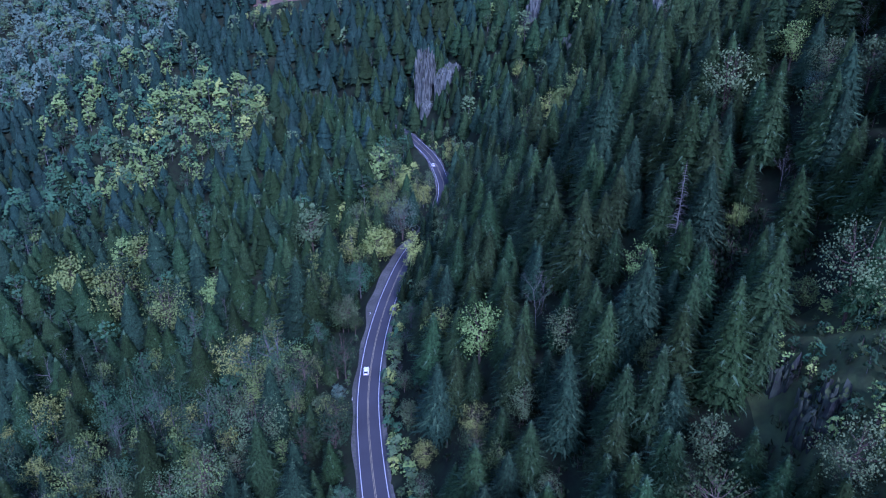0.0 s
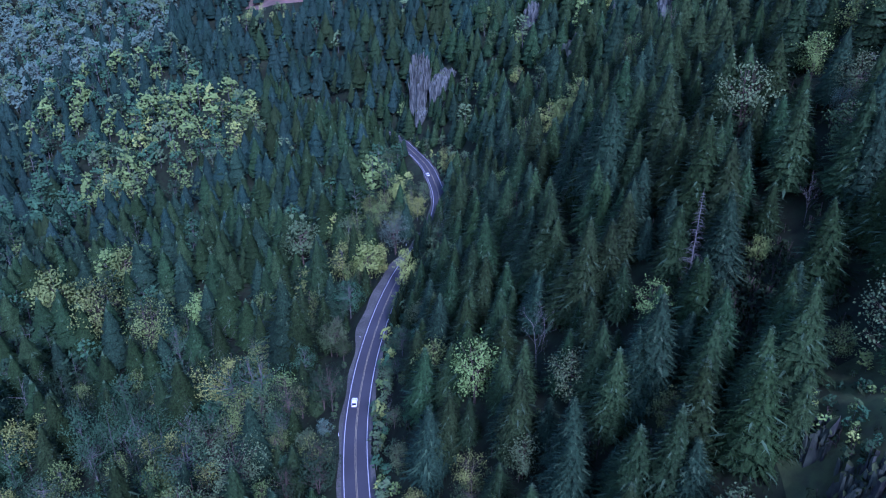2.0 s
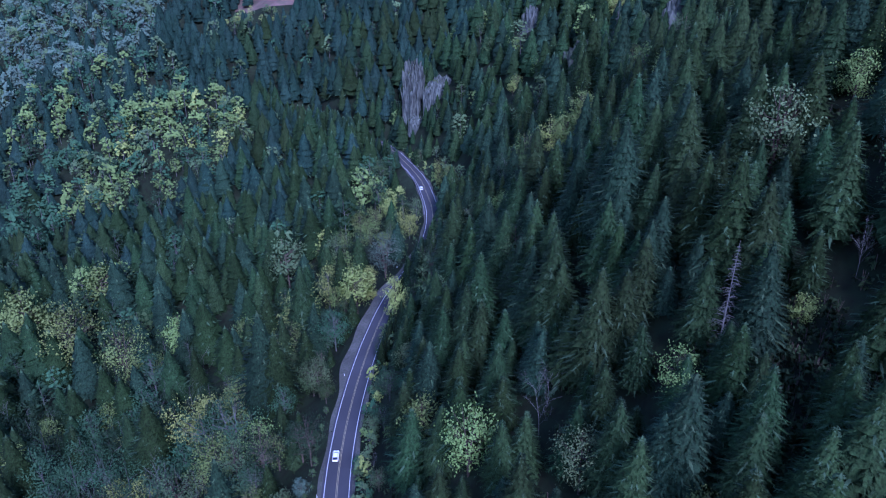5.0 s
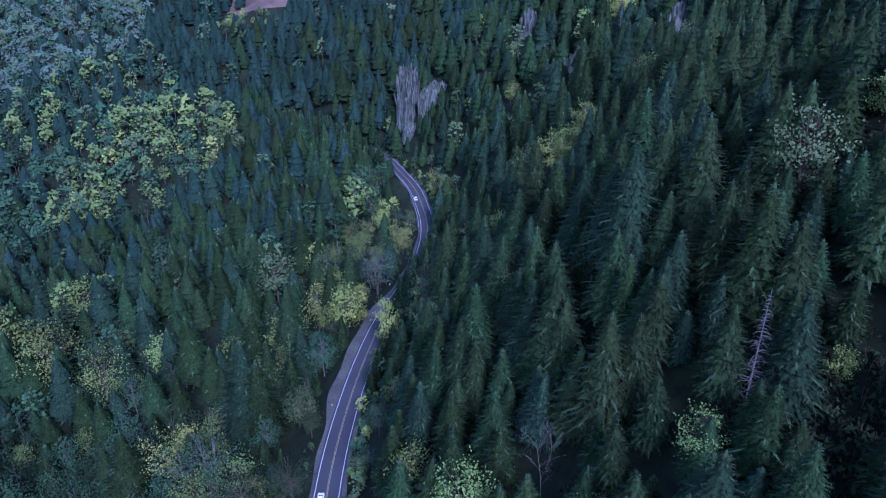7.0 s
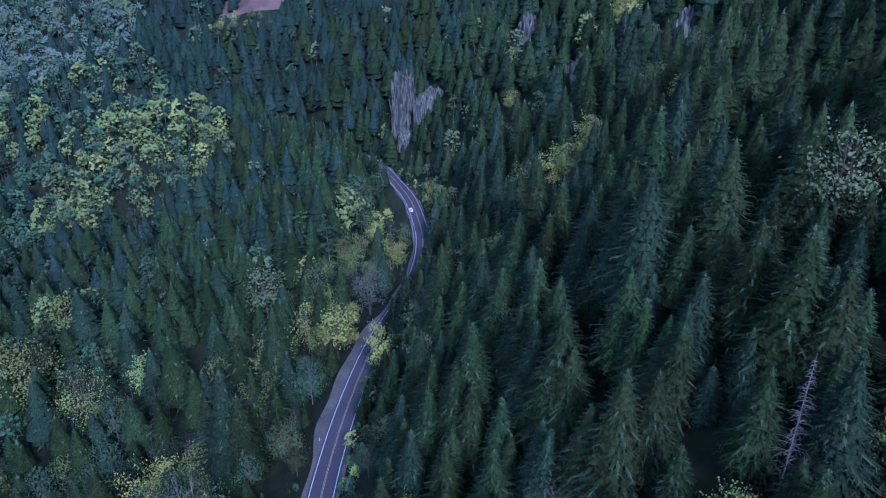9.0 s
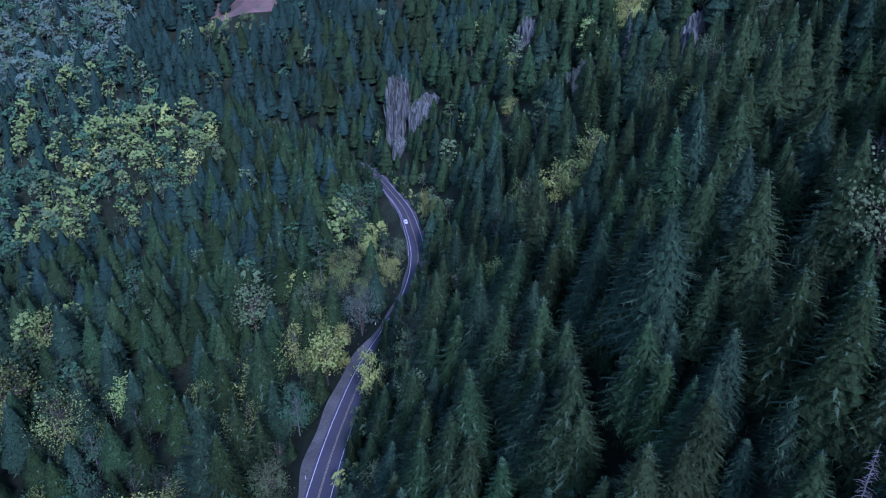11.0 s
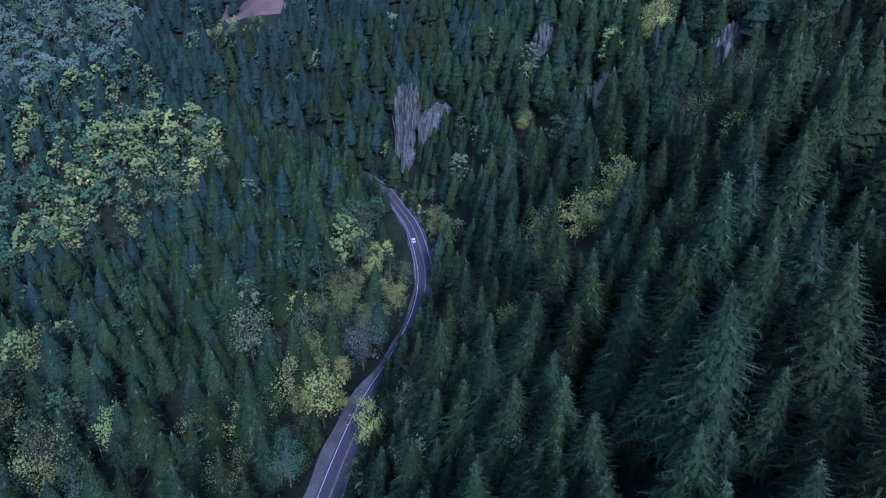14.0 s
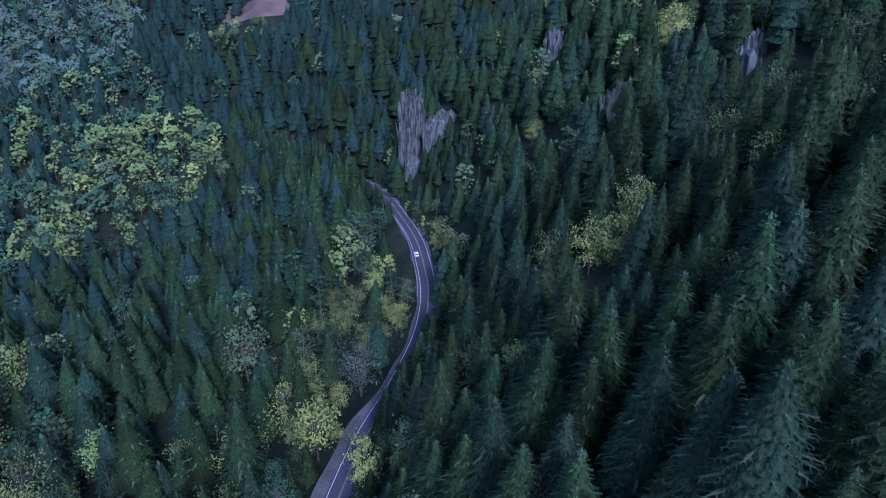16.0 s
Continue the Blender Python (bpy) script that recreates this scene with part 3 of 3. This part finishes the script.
def broad_share(x, y, d):
    """How much of the wood is broadleaved there, and of which kind."""
    if x < -300 and y > 800 + 0.25 * (x + 300):
        return 0.8, ("silver", "silver", "grey", "pale", "silver")
    if inside(x, y, -238, 612, 84, 74):
        return 0.93, ("lime", "lime", "pale", "grey", "lime", "green", "yellow")
    if inside(x, y, -330, 570, 60, 90):
        return 0.8, ("grey", "grey", "grey", "green")
    if inside(x, y, -330, 720, 90, 70):
        return 0.5, ("grey", "lime", "green", "pale")
    if inside(x, y, -112, 212, 72, 72):
        return 0.8, ("grey", "lime", "grey", "green", "pale", "grey", "lime", "green", "grey", "yellow", "bare")
    if (-52 < d < -4 and 290 < y < 420) or inside(x, y, -45, 400, 24, 60, 0.1):
        return 0.72, ("lime", "lime", "pale", "green", "yellow", "olive")
    if -165 < x < -50 and 360 < y < 660:
        return 0.09, ("green", "pale", "grey")
    if 9 < d < 20 and 110 < y < 245:
        return 0.9, ("pale", "grey", "lime", "pale", "pale", "bare")
    if 9 < d < 20 and 395 < y < 500:
        return 0.7, ("pale", "lime")
    if -30 < d < 0 and y < 300:
        return 0.45, ("olive", "green", "grey", "green", "green", "lime")
    if d < 0 and y < 480:
        return 0.36, ("green", "grey", "green", "lime", "olive", "green", "green", "green", "bare")
    if d > 0 and y < 560:
        return (0.15 if y > 255 else 0.05), ("lime", "bare", "pale", "olive", "lime", "pale")
    return 0.10, ("green", "pale", "olive", "grey")


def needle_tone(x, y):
    """Dark firs near by; up the valley bluer needles with distance haze in their colour."""
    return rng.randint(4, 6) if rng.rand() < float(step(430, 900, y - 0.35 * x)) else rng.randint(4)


reach = np.hypot(sx - 6, np.maximum(sy - 130, 60))
things = {"conifer": 0, "broad": 0}
stuff = {}
thing_places = []
for kind, x, y, h in marks:
    pick = rng.randint(3 if kind == "bare" else 4)
    tall = TALL["bare" if kind == "bare" else "conifer" if kind == "conifer" else "broad"][pick]
    thing_places.append((kind, x, y, float(ground_z(x, y)), max(h - (LIFT if x > 15 else -4 if x < -95 else 1), 6) / tall * (1.0 if kind in ("conifer", "bare") else 1.3), rng.uniform(0, 6.28), pick))
for n in np.argsort(np.hypot(sx - 40, 0.75 * (sy - 158))):
    x, y, z, d, far = sx[n], sy[n], sz[n], off[n], reach[n]
    share, kinds = broad_share(x, y, d)
    turn = rng.uniform(0, 6.28)
    verge = 9 < d < 20 and (y < 245 or 395 < y < 500)
    if rng.rand() < share:
        pick = kinds[rng.randint(len(kinds))]
        s = rng.uniform(0.85, 1.3) * (1.4 if d < -24 else 1.0) * ((0.45 if y < 300 else 0.62) if verge else 1.0) * 1.12
        if things["broad"] < 140 and far < 260:
            things["broad"] += 1
            thing_places.append((pick, x, y, z, s, turn, rng.randint(3 if pick == "bare" else 4)))
        elif pick == "bare":
            stuff.setdefault(("bare", 0), []).append((x, y, z - 0.3, s, turn, rng.randint(3), 0))
        else:
            lod = 2 if far < 260 else 1 if far < 520 else 0
            stuff.setdefault(("broad", lod), []).append((x, y, z - 0.3, s, turn, rng.randint(len(BROAD[lod])), list(LEAVES).index(pick)))
    else:
        s = rng.uniform(0.62, 0.98) if d > 0 and y < 290 else rng.uniform(0.8, 1.1) * (1.4 if d < -24 and y < 620 else 1.12 if y > 560 else 0.95)
        if verge:
            s *= 0.45 if y < 300 else 0.62
        elif -14 < d < 0 and (y < 300 or 440 < y < 560):
            s *= 0.62
        elif 0 < d < 32 and 225 < y < 300:
            s *= 0.5 if d < 20 else 0.75
        if rng.rand() < 0.15:
            s *= 0.6
        if things["conifer"] < 330 and far < 260:
            things["conifer"] += 1
            thing_places.append(("conifer", x, y, z, s, turn, rng.randint(len(CONIFERS[3]))))
        else:
            lod = 2 if far < (230 if d > 0 else 205) else 1 if far < 450 else 0
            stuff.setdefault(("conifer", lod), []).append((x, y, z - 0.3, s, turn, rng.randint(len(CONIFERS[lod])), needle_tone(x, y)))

LABELS = {"yellow": "broadleaf tree with fresh yellow-green spring leaves", "lime": "broadleaf tree with light green young leaves", "pale": "pale grey-green broadleaf tree coming into leaf",
          "olive": "olive-brown broadleaf tree with thin foliage", "grey": "slender grey-green broadleaf tree with pale stems", "green": "dark green broadleaf tree in full leaf", "silver": "silvery grey broadleaf tree with thin young leaves", "bare": "leafless grey tree with fine bare twigs"}
first = {}
for pick, x, y, z, s, turn, k in thing_places:
    m = Matrix.Translation((x, y, z - 0.3)) @ Matrix.Rotation(turn, 4, "Z") @ Matrix.Scale(s, 4)
    if pick == "conifer":
        tone = (k * 3 + int(abs(x) * 7)) % 4
        key = (pick, k, tone)
        if key not in first:
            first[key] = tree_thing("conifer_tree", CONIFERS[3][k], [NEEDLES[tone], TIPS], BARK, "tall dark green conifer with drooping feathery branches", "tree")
            tagged(first[key], group="conifers on the slope")
            first[key].matrix_basis = m
            continue
    else:
        key = (pick, k)
        if key not in first:
            if pick == "bare":
                first[key] = tree_thing("bare_tree", BARE[k], None, PALE_BARK, LABELS[pick], "tree")
            else:
                first[key] = tree_thing("broadleaf_tree", BROAD[3][k], [LEAVES[pick]], PALE_BARK if pick == "grey" else BARK, LABELS[pick], "tree")
            tagged(first[key], group="broadleaf trees")
            first[key].matrix_basis = m
            continue
    if pick == "yellow" and abs(x + 13.2) < 0.1:
        m = m @ Matrix.Diagonal((0.6, 0.6, 1, 1))
    made = copy_thing(first[key], Matrix.Identity(4))
    made.matrix_basis = m

# conifers that crowd the road where it leaves the valley, and shrubs on its verges
for y in np.arange(528, 645, 3.2):
    for d in (-4.6, -9.0):
        x = float(curve(ROAD_Y, ROAD_X, y)) + d * 1.25 + rng.uniform(-1, 1)
        stuff[("conifer", 1)].append((x, y - d * 0.3, float(ground_z(x, y)) - 0.3, rng.uniform(0.65, 0.95), rng.uniform(0, 6.28), rng.randint(5), rng.randint(4)))
verge_shrubs = []
for i in range(170):
    x, y = rng.uniform(-48, 24), rng.uniform(472, 540)
    d = float(road_offset(x, y))
    if d < -3.6 or (d > 9 and not inside(x, y, 0, 506, 9, 9)):
        stuff[("conifer", 1)].append((x, y, float(ground_z(x, y)) - 0.3, rng.uniform(0.3, 0.62), rng.uniform(0, 6.28), rng.randint(5), rng.randint(4)))
for y in np.arange(246, 374, 2.0):
    d = rng.uniform(9.2, 12.5)
    tall = rng.uniform(8, 10.5) if y < 294 or y > 348 else rng.uniform(14, 19)
    for d in (d, d + 4.2) if tall > 13 else (d,):
        x = float(curve(ROAD_Y, ROAD_X, y)) + d
        if tall > 13 or rng.rand() < 0.5:
            stuff[("conifer", 2)].append((x, y, float(ground_z(x, y)) - 0.2, tall / 24, rng.uniform(0, 6.28), rng.randint(6), rng.randint(4)))
        else:
            stuff[("broad", 2)].append((x, y, float(ground_z(x, y)) - 0.2, tall / 14, rng.uniform(0, 6.28), rng.randint(4), (1, 5, 5, 4, 6, 2)[rng.randint(6)]))
for y in np.concatenate([np.arange(112, 372, 1.5), np.arange(392, 530, 1.8)]):
    for lo, hi, big in ((8.6, 13.5, 0.5), (-7.0, -3.2, 0.24)):
        if lo < 0 and (rng.rand() < 0.45 or 222 < y < 330 or y > 380):
            continue
        d = rng.uniform(lo, hi)
        x = float(curve(ROAD_Y, ROAD_X, y)) + d
        verge_shrubs.append((x, y, max(float(ground_z(x, y)), -30) - 0.2, rng.uniform(0.5, 1.0) * big * (0.65 if y > 380 else 1.0), rng.uniform(0, 6.28), rng.randint(3), (2, 4, 2, 1, 3, 0)[rng.randint(6)] if lo > 0 else 3))

for i in range(46):
    x = -186 + rng.uniform(-34, 26)
    y = 786 - 0.15 * (x + 186) + rng.uniform(-12, 12)
    stuff[("broad", 1)].append((x, y, float(ground_z(x, y)) - 0.2, rng.uniform(0.4, 0.75), rng.uniform(0, 6.28), rng.randint(3), (0, 2, 0, 1)[rng.randint(4)]))

for i in range(330):
    x, y = 73 + rng.uniform(-14, 20), 86 + rng.uniform(-20, 24)
    if not inside(x, y, 55, 88, 6, 9):
        verge_shrubs.append((x, y, float(ground_z(x, y)) - 0.2, rng.uniform(0.08, 0.34), rng.uniform(0, 6.28), rng.randint(3), (5, 3, 1, 1, 4, 5, 0)[rng.randint(7)]))

NAMES = {("conifer", 3): "tall_conifer_wood", ("conifer", 2): "conifer_wood", ("conifer", 1): "distant_conifer_wood", ("conifer", 0): "far_conifer_wood", ("broad", 2): "broadleaf_wood", ("broad", 1): "distant_broadleaf_wood", ("broad", 0): "far_broadleaf_wood", ("bare", 0): "bare_wood"}
for (what, lod), places in stuff.items():
    if what == "conifer":
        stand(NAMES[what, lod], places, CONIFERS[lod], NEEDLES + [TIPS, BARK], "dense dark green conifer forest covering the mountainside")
    elif what == "broad":
        stand(NAMES[what, lod], places, BROAD[lod], list(LEAVES.values()) + [TIPS, PALE_BARK], "light green broadleaf wood among the conifers")
    else:
        stand(NAMES[what, lod], places, THIN, [PALE_BARK], "bare grey trees scattered in the forest")

# low undergrowth between the trees of the near slope
ferns = [broadleaf(900 + i, 3.0, 24, 0.9, 0.5, 6, core=0, twigs=False) for i in range(3)]
undergrowth = []
for i in range(1100):
    x, y = rng.uniform(-12, 130), 60 + 260 * rng.rand() ** 1.2
    if road_offset(x, y) > 11:
        undergrowth.append((x, y, float(ground_z(x, y)) - 0.3, rng.uniform(0.5, 1.5), rng.uniform(0, 6.28), rng.randint(3), 0))
for i in range(330):
    a, q = rng.uniform(0, 6.28), 15 * rng.rand() ** 0.6
    x, y = 63 + q * math.cos(a), 136 + q * math.sin(a)
    undergrowth.append((x, y, float(ground_z(x, y)) - 0.3, rng.uniform(0.5, 1.3), rng.uniform(0, 6.28), rng.randint(3), 0))
stand("undergrowth", undergrowth, ferns, [FERN, FERN, BARK], "dark green fern and shrub undergrowth on the forest floor")
stand("roadside_shrubs", verge_shrubs, BROAD[0], list(LEAVES.values()) + [TIPS, PALE_BARK], "pale green shrubs and saplings along the road verge")

# a dead conifer among the firs
dead = tree_thing("dead_conifer", snag(41, 24), None, PALE_BARK, "dead bleached conifer with bare drooping branch stubs", "tree")
dead.matrix_basis = Matrix.Translation((53.3, 144.0, float(ground_z(53.3, 144.0)) - 0.3))


dead = copy_thing(dead, Matrix.Identity(4))
dead.matrix_basis = Matrix.Translation((88.0, 380.0, float(ground_z(88.0, 380.0)) - 0.3)) @ Matrix.Scale(0.9, 4)


# ---- rocks ----
def rock(name, label, at, size, seed, turn=0.0, moss=0.2, stone=None, width=1.0):
    """A fissured outcrop: split, leaning columns of stone with broken tops, highest in the middle; moss and earth lie on some of the tops."""
    r = random.Random(seed)
    out = Shape()
    count = int(5.5 * size[0] * size[1] / width**1.5) + 14
    for i in range(count):
        q, a = math.sqrt(r.random()), r.uniform(0, 6.2832)
        x, y = q * math.cos(a) * size[0], q * math.sin(a) * size[1]
        swell = 1 + 0.35 * noise.noise(Vector((x * 0.3, y * 0.3, seed * 3.7)))
        top = size[2] * (1.5 * (1 - q * q) ** 0.45 * swell - 0.75 + r.uniform(-0.3, 0.12))
        lean = Vector((r.gauss(0, 0.05) - 0.04 * x / size[0], r.gauss(0, 0.05) - 0.04 * y / size[1], 0))
        rad, sides, w0 = width * r.choice((0.4, 0.6, 0.8, 1.1, 1.7)) * r.uniform(0.8, 1.2), r.choice((4, 5, 5, 6)), r.uniform(0, 6.28)
        n, low, tilt = len(out.v), -2.0 * size[2], r.uniform(0.2, 1.1)
        levels = (low, low + (top - low) * r.uniform(0.55, 0.75), low + (top - low) * r.uniform(0.85, 0.93), top)
        for k, z in enumerate(levels):
            for s in range(sides):
                w = w0 + 6.2832 * s / sides
                g = rad * (1.12, 1.0, 0.92, r.uniform(0.35, 0.75))[k] * r.uniform(0.7, 1.25)
                out.v.append((x + lean.x * (z - low) + math.cos(w) * g, y + lean.y * (z - low) + math.sin(w) * g, z + (tilt * rad * math.cos(w - w0) if k == 3 else r.uniform(-0.3, 0.3) * rad)))
        for k in range(3):
            for s in range(sides):
                a0, b0 = n + k * sides + s, n + k * sides + (s + 1) % sides
                out.f += [(a0, b0, b0 + sides), (a0, b0 + sides, a0 + sides)]
                out.m += [0, 0]
        green = 1 if r.random() < moss * 2 else 0
        for s in range(1, sides - 1):
            out.f.append((n + 3 * sides, n + 3 * sides + s, n + 3 * sides + s + 1))
            out.m.append(green)
    v, f, m = out.arrays()
    ob = part(name, v, f, [stone or ROCK, MOSS], None, m)
    ob.matrix_basis = Matrix.Translation(at) @ Matrix.Rotation(turn, 4, "Z")
    return tagged(ob, label, "rock")


CLIFF = "grey fissured rock cliff above the road bend"
rock("cliff_spine", CLIFF, (-1.1, 510.3, 16.8), (4.5, 6, 11), 1, 0.1, 0.2)
rock("cliff_shoulder", "grey rock band across the top of the cliff", (6.8, 507.4, 25.8), (10, 6, 6.5), 2, -0.1, 0.3)
rock("cliff_crag", "grey rock crag beside the cliff", (-13.3, 520.0, 24.8), (7, 6, 16.1), 3, 0.1, 0.3)
rock("cliff_rubble", "pale rock and rubble at the cliff foot", (-10.9, 509.8, 0.2), (6, 5, 5), 4, 0.4, 0.35)
rock("rock_outcrop", "grey fissured rock outcrop in the forest", (61.8, 485.8, 69.4), (4.8, 5, 12), 5, 0.0, 0.2)
rock("rock_outcrop", "dark grey rock outcrop in the forest", (74.1, 392.9, 65.8), (8.5, 5, 8), 6, 0.3, 0.2, stone=CRAG)
rock("rock_outcrop", "pale rock outcrop on the upper slope", (107.9, 362.2, 89.8), (4.2, 4, 7), 8, 0.2, 0.2)
rock("mossy_crag", "dark rock crag with a mossy top beside a deep gap", (63.2, 87.5, 54.5), (5.4, 7.5, 9), 9, 0.15, 0.5, stone=CRAG, width=0.7)
rock("mossy_crag", "small dark rock crag beside a deep gap", (60.5, 100.5, 55), (3.2, 3.4, 6), 10, -0.2, 0.4, stone=CRAG, width=0.7)
rock("mossy_crag", "dark rock crag with moss on its top", (77, 84, 68), (5, 6, 4.5), 11, 0.5, 0.6, stone=CRAG, width=0.7)

# ---- roadside posts ----
POST = material("white_post", (0.75, 0.75, 0.72), 0.6, 0.1, 0.0, 3.0)
BAND = material("dark_band", (0.04, 0.04, 0.045), 0.6, 0.1, 0.0, 3.0)


def post(x, y):
    root = tagged(new("delineator_post"), "white roadside delineator post with a dark band", "post", "roadside posts")
    a, b = Shape(), Shape()
    a.limb([Vector((0, 0, -0.1)), Vector((0, 0, 0.85)), Vector((0.02, 0, 1.15))], 0.09, 0.07, 6)
    b.limb([Vector((0, 0, 0.80)), Vector((0, 0, 0.98))], 0.1, 0.095, 6)
    for nm, sh, mt in (("shaft", a, POST), ("band", b, BAND)):
        v, f, m = sh.arrays()
        part(nm, v, f, mt, root)
    root.location = (x, y, max(float(ground_z(x, y)), float(curve(RISE_Y, RISE_Z, y)) - 0.1))


for x, y in ((-29.4, 180.1), (-29.5, 240.8), (-15.7, 328.1), (-29.5, 519.7), (-9.3, 470.5)):
    post(x, y)

# ---- guard rail on the outer side of the bend ----
STEEL = material("galvanised_steel", (0.42, 0.43, 0.44), 0.5, 0.15, 0.0, 2.0, metal=0.6, island=False)
TIMBER = material("weathered_timber", (0.05, 0.045, 0.04), 0.9, 0.3, 0.0, 3.0)
rail = tagged(new("guard_rail"), "galvanised steel guard rail on dark timber posts along the bend", "guard rail")
for low, high in ((0.50, 0.62), (0.66, 0.78)):
    ribbon("beam", -1.42, -1.18, high, STEEL, 388, 500, rail, 2.0, high - low)
for y in np.arange(388, 500.1, 2.0):
    x = float(curve(ROAD_Y, ROAD_X, y)) - 1.45
    z = float(curve(RISE_Y, RISE_Z, y))
    box = Shape()
    box.limb([Vector((x, y, z - 0.6)), Vector((x, y, z + 0.74)), Vector((x, y, z + 0.8))], 0.19, 0.17, 4)
    v, f, m = box.arrays()
    part("post", v, f, TIMBER, rail)

# ---- cars ----
PAINT = material("white_car_paint", (0.80, 0.80, 0.80), 0.3, 0.04, 0.0, 1.0, island=False)
GLASS = material("dark_car_glass", (0.02, 0.022, 0.026), 0.08, 0.05, 0.0, 1.0, island=False)
RUBBER = material("tyre_rubber", (0.03, 0.03, 0.03), 0.9, 0.1, 0.0, 4.0)
RIM = material("alloy_rim", (0.55, 0.55, 0.57), 0.35, 0.1, 0.0, 4.0, metal=0.9)
RED = material("tail_light", (0.45, 0.02, 0.02), 0.3, 0.05, 0.0, 2.0)
CLEAR = material("head_light", (0.7, 0.72, 0.75), 0.15, 0.05, 0.0, 2.0)


def loft(sections, mat, name, parent, smooth=True):
    """A closed hull through rings of equal length."""
    v, f, n = [], [], len(sections[0])
    for s in sections:
        v += s
    for k in range(len(sections) - 1):
        for i in range(n):
            j = (i + 1) % n
            f += [(k * n + i, k * n + j, (k + 1) * n + j), (k * n + i, (k + 1) * n + j, (k + 1) * n + i)]
    for k, flip in ((0, 1), (len(sections) - 1, 0)):
        for i in range(1, n - 1):
            t = (k * n, k * n + i, k * n + i + 1)
            f.append(t[::-1] if flip else t)
    return part(name, v, f, mat, parent, smooth=smooth)


def ring(y, w, z0, z1, r=0.12):
    return [(-w + r, y, z0), (w - r, y, z0), (w, y, z0 + r), (w, y, z1 - r), (w - r, y, z1), (-w + r, y, z1), (-w, y, z1 - r), (-w, y, z0 + r)]


def car(x, y, heading):
    root = tagged(new("car"), "white hatchback car driving along the road", "car", "cars on the road")
    body = loft([ring(-2.15, 0.72, 0.38, 0.72), ring(-2.05, 0.84, 0.28, 0.86), ring(-1.2, 0.90, 0.22, 0.95), ring(0.9, 0.90, 0.22, 0.95), ring(1.75, 0.86, 0.26, 0.84), ring(2.15, 0.74, 0.34, 0.66)], PAINT, "body", root, False)
    cabin = loft([ring(-1.95, 0.70, 0.86, 0.98, 0.05), ring(-1.45, 0.66, 0.88, 1.44, 0.09), ring(0.15, 0.66, 0.88, 1.47, 0.09), ring(1.05, 0.72, 0.86, 0.96, 0.04)], GLASS, "windows", root, False)
    loft([ring(-1.5, 0.64, 1.42, 1.5, 0.03), ring(-0.7, 0.66, 1.45, 1.53, 0.03), ring(0.2, 0.62, 1.42, 1.5, 0.03)], PAINT, "roof", root, False)
    for sx0 in (-1, 1):
        for wy in (-1.3, 1.3):
            t, c = Shape(), Shape()
            t.limb([Vector((sx0 * 0.72, wy, 0.31)), Vector((sx0 * 0.91, wy, 0.31))], 0.31, 0.31, 14)
            c.limb([Vector((sx0 * 0.80, wy, 0.31)), Vector((sx0 * 0.92, wy, 0.31)), Vector((sx0 * 0.925, wy, 0.31))], 0.2, 0.02, 10)
            v, f, m = t.arrays()
            tyre = part("wheel", v, f, RUBBER, root)
            v, f, m = c.arrays()
            part("rim", v, f, RIM, tyre)
        for nm, yy, mt in (("tail_light", -2.12, RED), ("head_light", 2.08, CLEAR)):
            loft([ring(yy - 0.05, 0.14, 0.62, 0.76, 0.03), ring(yy + 0.05, 0.14, 0.62, 0.76, 0.03)], mt, nm, root, False).location = (sx0 * 0.6, 0, 0)
        loft([ring(0.75, 0.07, 0.95, 1.06, 0.02), ring(0.9, 0.06, 0.95, 1.05, 0.02)], PAINT, "wing_mirror", root, False).location = (sx0 * 0.95, 0, 0)
    root.matrix_basis = Matrix.Translation((x, y, float(curve(RISE_Y, RISE_Z, y)) + 0.012)) @ Matrix.Rotation(heading, 4, "Z")


car(-26.6, 197.0, 0.04)
car(-6.6, 430.0, 0.17)
